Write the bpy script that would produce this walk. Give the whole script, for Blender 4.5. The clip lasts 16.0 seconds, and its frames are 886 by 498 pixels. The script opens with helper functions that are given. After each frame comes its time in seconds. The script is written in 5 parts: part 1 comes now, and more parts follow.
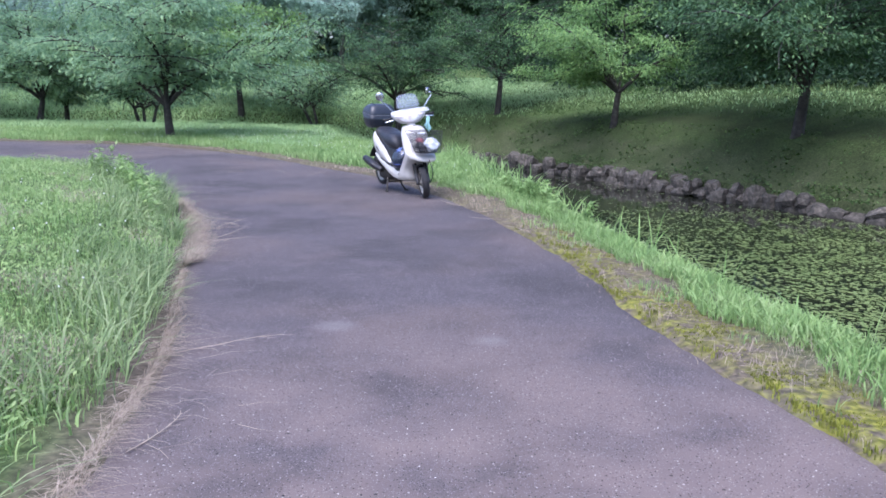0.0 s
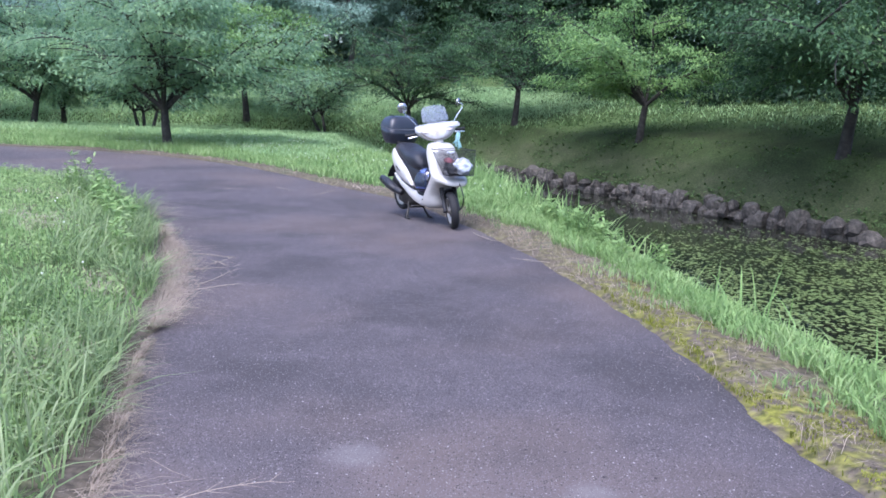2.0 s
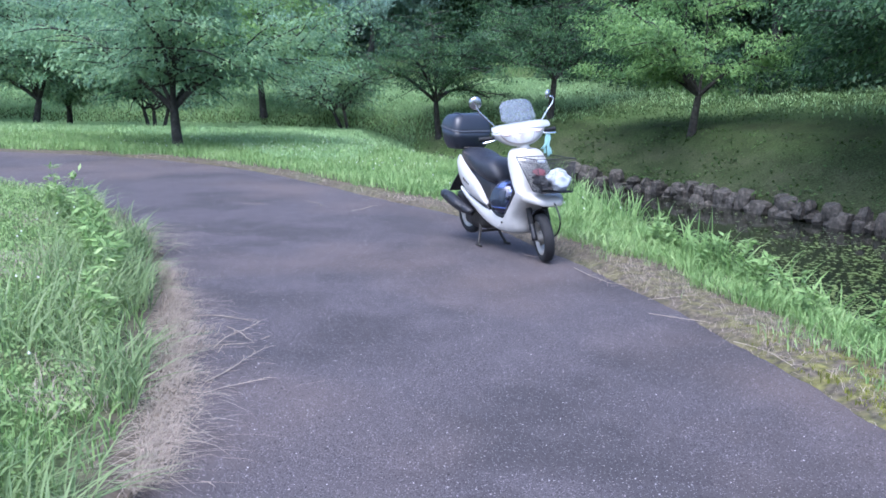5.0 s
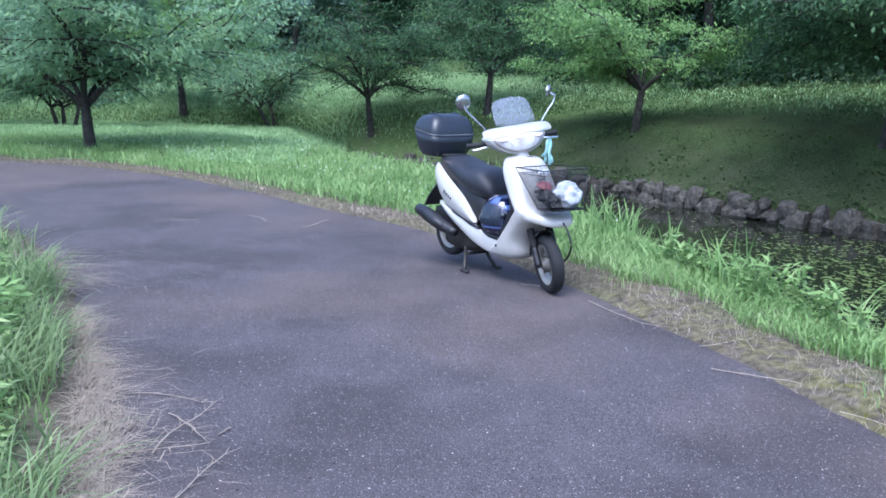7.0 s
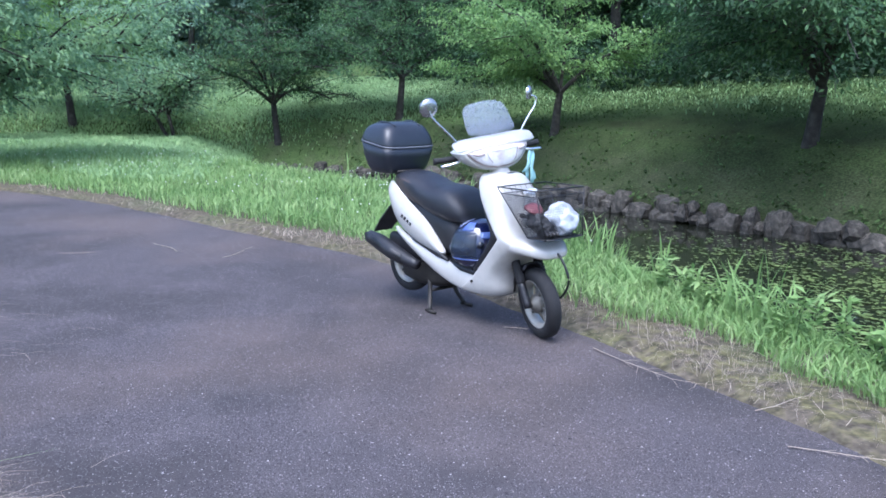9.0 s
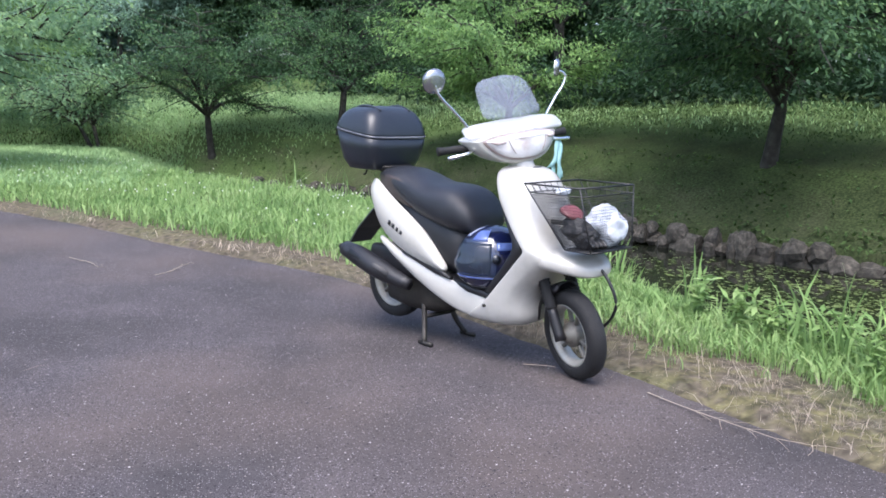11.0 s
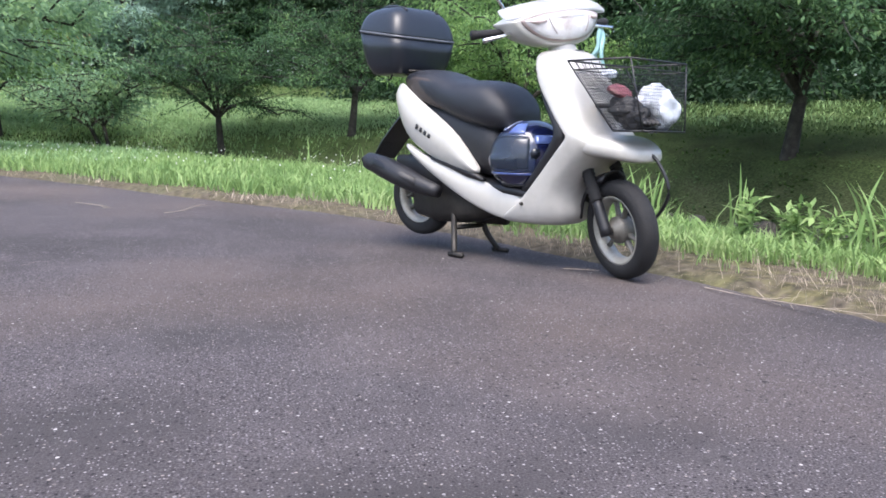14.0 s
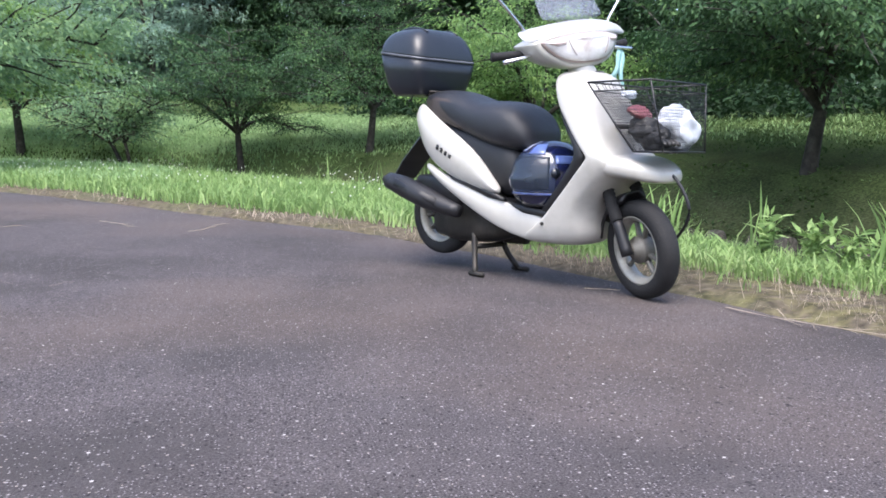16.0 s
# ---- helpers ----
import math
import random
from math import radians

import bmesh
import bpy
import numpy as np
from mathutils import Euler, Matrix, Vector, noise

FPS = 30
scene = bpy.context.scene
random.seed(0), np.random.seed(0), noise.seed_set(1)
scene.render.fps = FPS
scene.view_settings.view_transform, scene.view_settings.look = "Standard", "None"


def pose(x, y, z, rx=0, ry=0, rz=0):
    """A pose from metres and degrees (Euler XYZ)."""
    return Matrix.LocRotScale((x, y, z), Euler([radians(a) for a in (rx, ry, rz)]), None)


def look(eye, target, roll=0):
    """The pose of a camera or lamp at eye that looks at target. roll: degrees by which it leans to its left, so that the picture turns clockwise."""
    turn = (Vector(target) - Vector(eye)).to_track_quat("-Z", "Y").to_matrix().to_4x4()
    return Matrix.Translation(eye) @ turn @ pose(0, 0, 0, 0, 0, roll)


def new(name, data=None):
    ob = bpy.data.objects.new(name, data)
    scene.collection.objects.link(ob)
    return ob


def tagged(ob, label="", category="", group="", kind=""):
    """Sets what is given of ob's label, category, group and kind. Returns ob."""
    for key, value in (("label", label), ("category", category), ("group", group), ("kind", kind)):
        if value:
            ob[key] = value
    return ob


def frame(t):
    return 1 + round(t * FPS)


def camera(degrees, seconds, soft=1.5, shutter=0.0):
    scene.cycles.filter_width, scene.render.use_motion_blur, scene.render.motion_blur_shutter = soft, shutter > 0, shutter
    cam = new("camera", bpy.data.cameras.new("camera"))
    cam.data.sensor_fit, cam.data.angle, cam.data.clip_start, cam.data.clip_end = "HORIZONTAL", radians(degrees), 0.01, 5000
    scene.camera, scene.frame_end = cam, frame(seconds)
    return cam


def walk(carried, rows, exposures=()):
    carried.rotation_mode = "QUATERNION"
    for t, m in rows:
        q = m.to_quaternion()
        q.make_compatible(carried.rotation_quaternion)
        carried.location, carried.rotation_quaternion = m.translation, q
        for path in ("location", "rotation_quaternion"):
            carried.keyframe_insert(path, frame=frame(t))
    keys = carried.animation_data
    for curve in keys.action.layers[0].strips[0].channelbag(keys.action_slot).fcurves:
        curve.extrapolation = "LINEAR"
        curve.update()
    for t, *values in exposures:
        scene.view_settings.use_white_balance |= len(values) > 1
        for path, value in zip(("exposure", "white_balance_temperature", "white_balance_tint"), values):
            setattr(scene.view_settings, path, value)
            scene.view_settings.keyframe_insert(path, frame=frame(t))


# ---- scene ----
cam = camera(54.3, 16.0, soft=1.7)
METRES, EYE, TILT, LEAN, TURN = 8.8, 1.47, -8.7, 1.2, 0.0
ROWS = [
    (0.0, 0.0, 0.0, 0.0, 0.06, -2.1, -1.7),
    (0.5, -0.0065, 0.053, 0.0081, -0.64, -1.82, -1.7),
    (1.0, -0.0146, 0.1021, 0.0149, -0.69, -1.77, -1.88),
    (1.5, -0.0244, 0.1515, 0.0241, 0.25, -1.43, -2.76),
    (2.0, -0.0349, 0.1985, 0.0326, 0.38, -1.63, -2.92),
    (2.5, -0.0486, 0.2444, 0.0377, 1.72, -2.07, -2.9),
    (3.0, -0.0603, 0.2892, 0.0424, 2.99, -2.35, -2.83),
    (3.5, -0.0703, 0.3321, 0.0488, 2.77, -2.46, -2.54),
    (6.0, -0.1348, 0.5398, 0.0778, -1.15, -1.91, -2.1),
    (6.5, -0.1475, 0.5761, 0.0825, -2.88, -1.86, -1.78),
    (7.0, -0.1601, 0.61, 0.0885, -3.67, -2.32, -1.36),
    (7.5, -0.1675, 0.6444, 0.0924, -5.33, -2.48, -0.8),
    (8.0, -0.1758, 0.6799, 0.0971, -6.71, -2.25, -0.19),
    (8.5, -0.1853, 0.7127, 0.1031, -7.63, -1.74, 0.1),
    (9.0, -0.191, 0.7451, 0.1057, -10.01, -1.97, 0.24),
    (11.5, -0.2111, 0.9014, 0.0774, -14.59, -0.36, -0.32),
    (12.0, -0.215, 0.9128, 0.05, -13.75, -0.58, 0.08),
    (12.5, -0.2125, 0.9172, 0.0373, -13.26, -1.35, 0.15),
    (13.0, -0.2103, 0.9201, 0.0358, -13.17, -1.65, 0.19),
    (13.5, -0.2104, 0.9198, 0.035, -13.9, -0.73, 0.0),
    (14.0, -0.2086, 0.9178, 0.0362, -13.91, 0.72, -0.31),
    (14.5, -0.209, 0.9169, 0.0372, -13.8, 1.34, -0.01),
    (15.0, -0.2094, 0.9167, 0.0374, -13.48, 1.51, 0.03),
    (15.5, -0.2105, 0.9162, 0.0383, -13.0, 1.47, -0.11),
    (16.0, -0.211, 0.9153, 0.0389, -12.75, 1.66, -0.23),
]
walk(cam, [(t, pose(0, 0, EYE, TILT, LEAN, TURN) @ pose(METRES * x, METRES * y, METRES * z, 90 + pitch, roll, yaw)) for t, x, y, z, yaw, pitch, roll in ROWS],
     [(0.0, 1.53, 5480, 21), (4.0, 1.62, 5330, 18), (6.0, 1.56, 5180, 14), (8.0, 1.53, 5130, 13), (10.0, 1.53, 5550, 13), (12.0, 1.54, 6200, 13), (16.0, 1.62, 6200, 12)])

# ---- world and light: an overcast summer day ----
SUN_ELEVATION, SUN_AZIMUTH = radians(62), radians(205)
world = bpy.data.worlds.new("sky")
scene.world = world
world.use_nodes = True
wn = world.node_tree.nodes
sky = wn.new("ShaderNodeTexSky")
sky.sky_type, sky.sun_disc = "NISHITA", False
sky.sun_elevation, sky.sun_rotation = SUN_ELEVATION, SUN_AZIMUTH
sky.air_density, sky.dust_density, sky.ozone_density = 1.0, 4.0, 1.0
world.node_tree.links.new(sky.outputs[0], wn["Background"].inputs[0])
wn["Background"].inputs[1].default_value = 0.15
sun_data = bpy.data.lights.new("sun", "SUN")
sun_data.energy, sun_data.angle, sun_data.color = 1.2, radians(40), (1.0, 0.97, 0.93)
sun = new("sun", sun_data)
sun.matrix_world = look((0, 0, 30), (-30 * math.sin(SUN_AZIMUTH) / math.tan(SUN_ELEVATION), -30 * math.cos(SUN_AZIMUTH) / math.tan(SUN_ELEVATION), 0))

# ---- materials ----


def mat(name, colors, rough=0.7, scale=6.0, fine=60.0, bump=0.0, bump_scale=120.0, metal=0.0, spec=0.5, coat=0.0, object_random=0.0):
    """A surface whose colour wanders through the given colours at two scales, with fine relief."""
    m = bpy.data.materials.new(name)
    m.use_nodes = True
    n, l = m.node_tree.nodes, m.node_tree.links
    b = n["Principled BSDF"]
    co = n.new("ShaderNodeTexCoord")
    big, small = n.new("ShaderNodeTexNoise"), n.new("ShaderNodeTexNoise")
    big.inputs["Scale"].default_value, big.inputs["Detail"].default_value = scale, 5
    small.inputs["Scale"].default_value, small.inputs["Detail"].default_value = fine, 3
    mix = n.new("ShaderNodeMath")
    mix.operation, mix.inputs[1].default_value = "MULTIPLY_ADD", 0.35
    l.new(small.outputs[0], mix.inputs[0])
    l.new(big.outputs[0], mix.inputs[2])
    ramp = n.new("ShaderNodeValToRGB")
    ramp.color_ramp.elements[0].position, ramp.color_ramp.elements[1].position = 0.45, 0.9
    while len(ramp.color_ramp.elements) < len(colors):
        ramp.color_ramp.elements.new(0.6)
    for k, (e, c) in enumerate(zip(ramp.color_ramp.elements, colors)):
        e.position = 0.48 + 0.4 * k / max(1, len(colors) - 1)
        e.color = (*c, 1)
    for t in (big, small):
        l.new(co.outputs["Object"], t.inputs["Vector"])
    l.new(mix.outputs[0], ramp.inputs[0])
    out = ramp.outputs[0]
    if object_random:
        info, hsv = n.new("ShaderNodeObjectInfo"), n.new("ShaderNodeHueSaturation")
        span = n.new("ShaderNodeMapRange")
        span.inputs[3].default_value, span.inputs[4].default_value = 1 - object_random, 1 + object_random
        l.new(info.outputs["Random"], span.inputs[0])
        l.new(span.outputs[0], hsv.inputs["Value"])
        l.new(out, hsv.inputs["Color"])
        out = hsv.outputs[0]
    l.new(out, b.inputs["Base Color"])
    b.inputs["Roughness"].default_value, b.inputs["Metallic"].default_value = rough, metal
    b.inputs["Specular IOR Level"].default_value, b.inputs["Coat Weight"].default_value = spec, coat
    b.inputs["Coat Roughness"].default_value = 0.08
    if bump:
        tex, node = n.new("ShaderNodeTexNoise"), n.new("ShaderNodeBump")
        tex.inputs["Scale"].default_value, tex.inputs["Detail"].default_value = bump_scale, 4
        node.inputs["Strength"].default_value, node.inputs["Distance"].default_value = bump, 0.01
        l.new(co.outputs["Object"], tex.inputs["Vector"])
        l.new(tex.outputs[0], node.inputs["Height"])
        l.new(node.outputs[0], b.inputs["Normal"])
    return m


def leafy(name, colors, translucent=0.3, rough=0.55, patch=0.35):
    """Leaves or blades: each one takes its own colour, and light shines through it."""
    m = bpy.data.materials.new(name)
    m.use_nodes = True
    n, l = m.node_tree.nodes, m.node_tree.links
    b = n["Principled BSDF"]
    geo, ramp = n.new("ShaderNodeNewGeometry"), n.new("ShaderNodeValToRGB")
    tex = n.new("ShaderNodeTexNoise")
    tex.inputs["Scale"].default_value, tex.inputs["Detail"].default_value = patch, 4
    l.new(geo.outputs["Position"], tex.inputs["Vector"])
    add = n.new("ShaderNodeMath")
    add.operation, add.inputs[1].default_value = "MULTIPLY_ADD", 0.3
    l.new(geo.outputs["Random Per Island"], add.inputs[0])
    half = n.new("ShaderNodeMath")
    half.operation, half.inputs[1].default_value = "MULTIPLY", 0.75
    l.new(tex.outputs[0], half.inputs[0])
    l.new(half.outputs[0], add.inputs[2])
    while len(ramp.color_ramp.elements) < len(colors):
        ramp.color_ramp.elements.new(0.5)
    for k, (e, c) in enumerate(zip(ramp.color_ramp.elements, colors)):
        e.position = 0.12 + 0.72 * k / (len(colors) - 1)
        e.color = (*c, 1)
    l.new(add.outputs[0], ramp.inputs[0])
    l.new(ramp.outputs[0], b.inputs["Base Color"])
    b.inputs["Roughness"].default_value = rough
    b.inputs["Specular IOR Level"].default_value = 0.2
    tr, mx = n.new("ShaderNodeBsdfTranslucent"), n.new("ShaderNodeMixShader")
    mx.inputs[0].default_value = translucent
    l.new(ramp.outputs[0], tr.inputs[0])
    l.new(b.outputs[0], mx.inputs[1])
    l.new(tr.outputs[0], mx.inputs[2])
    l.new(mx.outputs[0], n["Material Output"].inputs[0])
    return m


def asphalt_material():
    """Worn grey asphalt with pale chips of stone, brownish dust and soft stains."""
    m = bpy.data.materials.new("asphalt")
    m.use_nodes = True
    n, l = m.node_tree.nodes, m.node_tree.links
    b = n["Principled BSDF"]
    co = n.new("ShaderNodeTexCoord")

    def noise_node(scale, detail=4):
        t = n.new("ShaderNodeTexNoise")
        t.inputs["Scale"].default_value, t.inputs["Detail"].default_value = scale, detail
        l.new(co.outputs["Object"], t.inputs["Vector"])
        return t

    def span(socket, a, z, lo=0.0, hi=1.0):
        r = n.new("ShaderNodeMapRange")
        for k, v in zip((1, 2, 3, 4), (a, z, lo, hi)):
            r.inputs[k].default_value = v
        l.new(socket, r.inputs[0])
        return r.outputs[0]

    def blend(f, a, c):
        x = n.new("ShaderNodeMix")
        x.data_type = "RGBA"
        l.new(f, x.inputs[0])
        for s, k in ((a, 6), (c, 7)):
            if isinstance(s, tuple):
                x.inputs[k].default_value = (*s, 1)
            else:
                l.new(s, x.inputs[k])
        return x.outputs[2]

    grain, stain, dust = noise_node(220, 2), noise_node(0.9, 5), noise_node(0.35, 3)
    col = blend(span(grain.outputs[0], 0.35, 0.7), (0.026, 0.0225, 0.0245), (0.112, 0.099, 0.103))
    col = blend(span(stain.outputs[0], 0.46, 0.6, 0, 0.8), col, (0.040, 0.036, 0.037))
    col = blend(span(noise_node(3.5, 6).outputs[0], 0.5, 0.7, 0, 0.22), col, (0.105, 0.094, 0.097))
    col = blend(span(dust.outputs[0], 0.48, 0.64, 0, 0.65), col, (0.105, 0.082, 0.073))
    near = n.new("ShaderNodeSeparateXYZ")
    l.new(co.outputs["Object"], near.inputs[0])
    worn = n.new("ShaderNodeMath")
    worn.operation = "MULTIPLY"
    l.new(span(near.outputs[1], 5.9, 3.4), worn.inputs[0])
    l.new(span(noise_node(1.4, 5).outputs[0], 0.36, 0.58, 0.2, 1.0), worn.inputs[1])
    col = blend(worn.outputs[0], col, (0.128, 0.102, 0.094))
    for scale, size, keep, tone in ((58, 0.24, 0.87, (0.36, 0.345, 0.335)), (135, 0.34, 0.66, (0.22, 0.205, 0.21)), (31, 0.14, 0.85, (0.48, 0.46, 0.44)), (76, 0.27, 0.87, (0.30, 0.265, 0.24)), (90, 0.36, 0.70, (0.012, 0.011, 0.013)), (24, 0.2, 0.86, (0.016, 0.015, 0.016))):
        v = n.new("ShaderNodeTexVoronoi")
        v.inputs["Scale"].default_value = scale
        l.new(co.outputs["Object"], v.inputs["Vector"])
        sep = n.new("ShaderNodeSeparateColor")
        l.new(v.outputs["Color"], sep.inputs[0])
        both = n.new("ShaderNodeMath")
        both.operation = "MULTIPLY"
        l.new(span(v.outputs["Distance"], size, size * 0.7), both.inputs[0])
        l.new(span(sep.outputs[0], keep, keep + 0.12), both.inputs[1])
        col = blend(both.outputs[0], col, tone)
    for place, size in (((0.27, 4.86, 0), 0.09), ((-0.68, 5.15, 0), 0.12)):
        away = n.new("ShaderNodeVectorMath")
        away.operation, away.inputs[1].default_value = "DISTANCE", place
        l.new(co.outputs["Object"], away.inputs[0])
        ragged = n.new("ShaderNodeMath")
        ragged.operation, ragged.inputs[1].default_value = "MULTIPLY_ADD", 0.12
        l.new(noise_node(14).outputs[0], ragged.inputs[0])
        l.new(away.outputs["Value"], ragged.inputs[2])
        col = blend(span(ragged.outputs[0], size + 0.10, size + 0.0, 0, 0.28), col, (0.2, 0.19, 0.19))
    l.new(col, b.inputs["Base Color"])
    b.inputs["Roughness"].default_value = 0.85
    b.inputs["Specular IOR Level"].default_value = 0.22
    bump = n.new("ShaderNodeBump")
    bump.inputs["Strength"].default_value, bump.inputs["Distance"].default_value = 0.6, 0.006
    l.new(grain.outputs[0], bump.inputs["Height"])
    l.new(bump.outputs[0], b.inputs["Normal"])
    return m


def ground_material():
    """Soil, dead grass and low green growth; the mesh's masks say where verge soil and short turf lie."""
    m = bpy.data.materials.new("soil_and_turf")
    m.use_nodes = True
    n, l = m.node_tree.nodes, m.node_tree.links
    b = n["Principled BSDF"]
    geo = n.new("ShaderNodeNewGeometry")
    a, c = n.new("ShaderNodeTexNoise"), n.new("ShaderNodeTexNoise")
    a.inputs["Scale"].default_value, a.inputs["Detail"].default_value = 1.1, 6
    c.inputs["Scale"].default_value, c.inputs["Detail"].default_value = 22, 5
    for t in (a, c):
        l.new(geo.outputs["Position"], t.inputs["Vector"])
    ramps = []
    for tex, cols in ((c, ((0.045, 0.038, 0.028), (0.088, 0.074, 0.055), (0.14, 0.118, 0.088))), (c, ((0.024, 0.039, 0.013), (0.06, 0.094, 0.03), (0.11, 0.155, 0.052)))):
        r = n.new("ShaderNodeValToRGB")
        r.color_ramp.elements.new(0.5)
        for e, p, col in zip(r.color_ramp.elements, (0.3, 0.5, 0.72), cols):
            e.position, e.color = p, (*col, 1)
        l.new(tex.outputs[0], r.inputs[0])
        ramps.append(r)
    at = n.new("ShaderNodeAttribute")
    at.attribute_name = "turf"
    add = n.new("ShaderNodeMath")
    add.operation = "ADD"
    shift = n.new("ShaderNodeMapRange")
    for k, v in zip((1, 2, 3, 4), (0.3, 0.7, -0.35, 0.35)):
        shift.inputs[k].default_value = v
    l.new(a.outputs[0], shift.inputs[0])
    l.new(at.outputs["Fac"], add.inputs[0])
    l.new(shift.outputs[0], add.inputs[1])
    add.use_clamp = True
    x = n.new("ShaderNodeMix")
    x.data_type = "RGBA"
    l.new(add.outputs[0], x.inputs[0])
    l.new(ramps[0].outputs[0], x.inputs[6])
    l.new(ramps[1].outputs[0], x.inputs[7])
    l.new(x.outputs[2], b.inputs["Base Color"])
    mo, mt, mr = n.new("ShaderNodeAttribute"), n.new("ShaderNodeTexNoise"), n.new("ShaderNodeMapRange")
    mo.attribute_name = "moss"
    mt.inputs["Scale"].default_value, mt.inputs["Detail"].default_value = 9, 6
    l.new(geo.outputs["Position"], mt.inputs["Vector"])
    total = n.new("ShaderNodeMath")
    total.operation = "MULTIPLY"
    l.new(mt.outputs[0], mr.inputs[0])
    mr.inputs[1].default_value, mr.inputs[2].default_value = 0.42, 0.58
    l.new(mr.outputs[0], total.inputs[0])
    l.new(mo.outputs["Fac"], total.inputs[1])
    tone = n.new("ShaderNodeValToRGB")
    tone.color_ramp.elements[0].color, tone.color_ramp.elements[1].color = (0.07, 0.078, 0.015, 1), (0.21, 0.21, 0.034, 1)
    tone.color_ramp.elements[0].position, tone.color_ramp.elements[1].position = 0.35, 0.65
    l.new(c.outputs[0], tone.inputs[0])
    y = n.new("ShaderNodeMix")
    y.data_type = "RGBA"
    l.new(total.outputs[0], y.inputs[0])
    l.new(x.outputs[2], y.inputs[6])
    l.new(tone.outputs[0], y.inputs[7])
    # Dead leaves on the far bank, toned darker with the trees' shade painted in.
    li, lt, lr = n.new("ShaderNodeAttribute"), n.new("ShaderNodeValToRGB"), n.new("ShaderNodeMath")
    li.attribute_name = "litter_shade"
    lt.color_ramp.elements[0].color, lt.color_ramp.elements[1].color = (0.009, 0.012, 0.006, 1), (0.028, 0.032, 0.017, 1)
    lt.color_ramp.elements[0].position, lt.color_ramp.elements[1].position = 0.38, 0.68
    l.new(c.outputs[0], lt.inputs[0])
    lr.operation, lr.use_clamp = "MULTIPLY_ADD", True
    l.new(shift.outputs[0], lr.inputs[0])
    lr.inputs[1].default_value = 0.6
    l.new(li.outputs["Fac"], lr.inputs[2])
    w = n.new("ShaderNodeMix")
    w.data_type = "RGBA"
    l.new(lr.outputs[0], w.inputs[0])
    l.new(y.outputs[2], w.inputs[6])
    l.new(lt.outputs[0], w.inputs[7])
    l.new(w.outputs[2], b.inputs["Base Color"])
    b.inputs["Roughness"].default_value = 0.95
    b.inputs["Specular IOR Level"].default_value = 0.1
    bump = n.new("ShaderNodeBump")
    bump.inputs["Strength"].default_value, bump.inputs["Distance"].default_value = 0.7, 0.02
    l.new(c.outputs[0], bump.inputs["Height"])
    l.new(bump.outputs[0], b.inputs["Normal"])
    return m


def clear_sheet(name, color, body, rough=0.08, spec=0.5):
    """Thin clear plastic: most light goes straight through, the rest is a glossy, slightly milky skin."""
    m = bpy.data.materials.new(name)
    m.use_nodes = True
    n, l = m.node_tree.nodes, m.node_tree.links
    b = n["Principled BSDF"]
    b.inputs["Base Color"].default_value, b.inputs["Roughness"].default_value = (*color, 1), rough
    b.inputs["Specular IOR Level"].default_value = spec
    tr, mx = n.new("ShaderNodeBsdfTransparent"), n.new("ShaderNodeMixShader")
    mx.inputs[0].default_value = body
    l.new(tr.outputs[0], mx.inputs[1])
    l.new(b.outputs[0], mx.inputs[2])
    l.new(mx.outputs[0], n["Material Output"].inputs[0])
    return m


ASPHALT, GROUND = asphalt_material(), ground_material()
BARK = mat("bark", ((0.012, 0.011, 0.009), (0.028, 0.026, 0.021), (0.055, 0.052, 0.042)), 0.95, 8, 40, 0.9, 60)
# Lawn tree leaves, some haze painted in as a lighter, bluer green.
LEAF = leafy("cherry_leaves", ((0.07, 0.13, 0.095), (0.145, 0.25, 0.15), (0.225, 0.355, 0.185), (0.35, 0.49, 0.21)), 0.5, 0.5, 1.1)
# Same cherry leaves for the bank, darkened: the hill wood's shade is painted in.
LEAF_BANK_SHADED = leafy("shaded_bank_cherry_leaves", ((0.016, 0.036, 0.021), (0.034, 0.075, 0.036), (0.066, 0.134, 0.053), (0.16, 0.255, 0.088)), 0.35, 0.55, 0.9)
# Lightened leaves for the light green trees, with brighter daylight painted into them.
LEAF_LIT = leafy("lit_cherry_leaves", ((0.06, 0.12, 0.048), (0.15, 0.265, 0.088), (0.28, 0.43, 0.13)), 0.45, 0.5, 0.9)
# Far left wood: distance haze is painted into these pale bluish leaves.
LEAF_HAZED = leafy("hazed_wood_leaves", ((0.19, 0.29, 0.26), (0.27, 0.40, 0.33), (0.34, 0.48, 0.37)), 0.5, 0.5, 0.8)
# Right-hand wood: its deep shade is put into the leaf colour.
LEAF_WOOD_SHADED = leafy("shaded_wood_leaves", ((0.011, 0.026, 0.014), (0.024, 0.053, 0.025), (0.05, 0.098, 0.04)), 0.3, 0.55, 0.8)
LEAF_RED = leafy("withered_leaves", ((0.10, 0.05, 0.03), (0.2, 0.09, 0.05), (0.26, 0.14, 0.07)), 0.3)
GRASS = leafy("grass_blades", ((0.09, 0.157, 0.052), (0.17, 0.28, 0.09), (0.258, 0.378, 0.138), (0.40, 0.485, 0.23)), 0.4, 0.5, 1.3)
GRASS_TALL = leafy("tall_grass_blades", ((0.08, 0.125, 0.05), (0.14, 0.21, 0.085), (0.22, 0.30, 0.13), (0.38, 0.42, 0.25)), 0.4, 0.5, 1.3)
# Darker copy of the grass: shade of the far bank painted into the blades.
BANK_TURF_SHADED = leafy("shaded_bank_turf_blades", ((0.028, 0.052, 0.018), (0.054, 0.098, 0.03), (0.10, 0.158, 0.048)), 0.4, 0.6, 0.9)
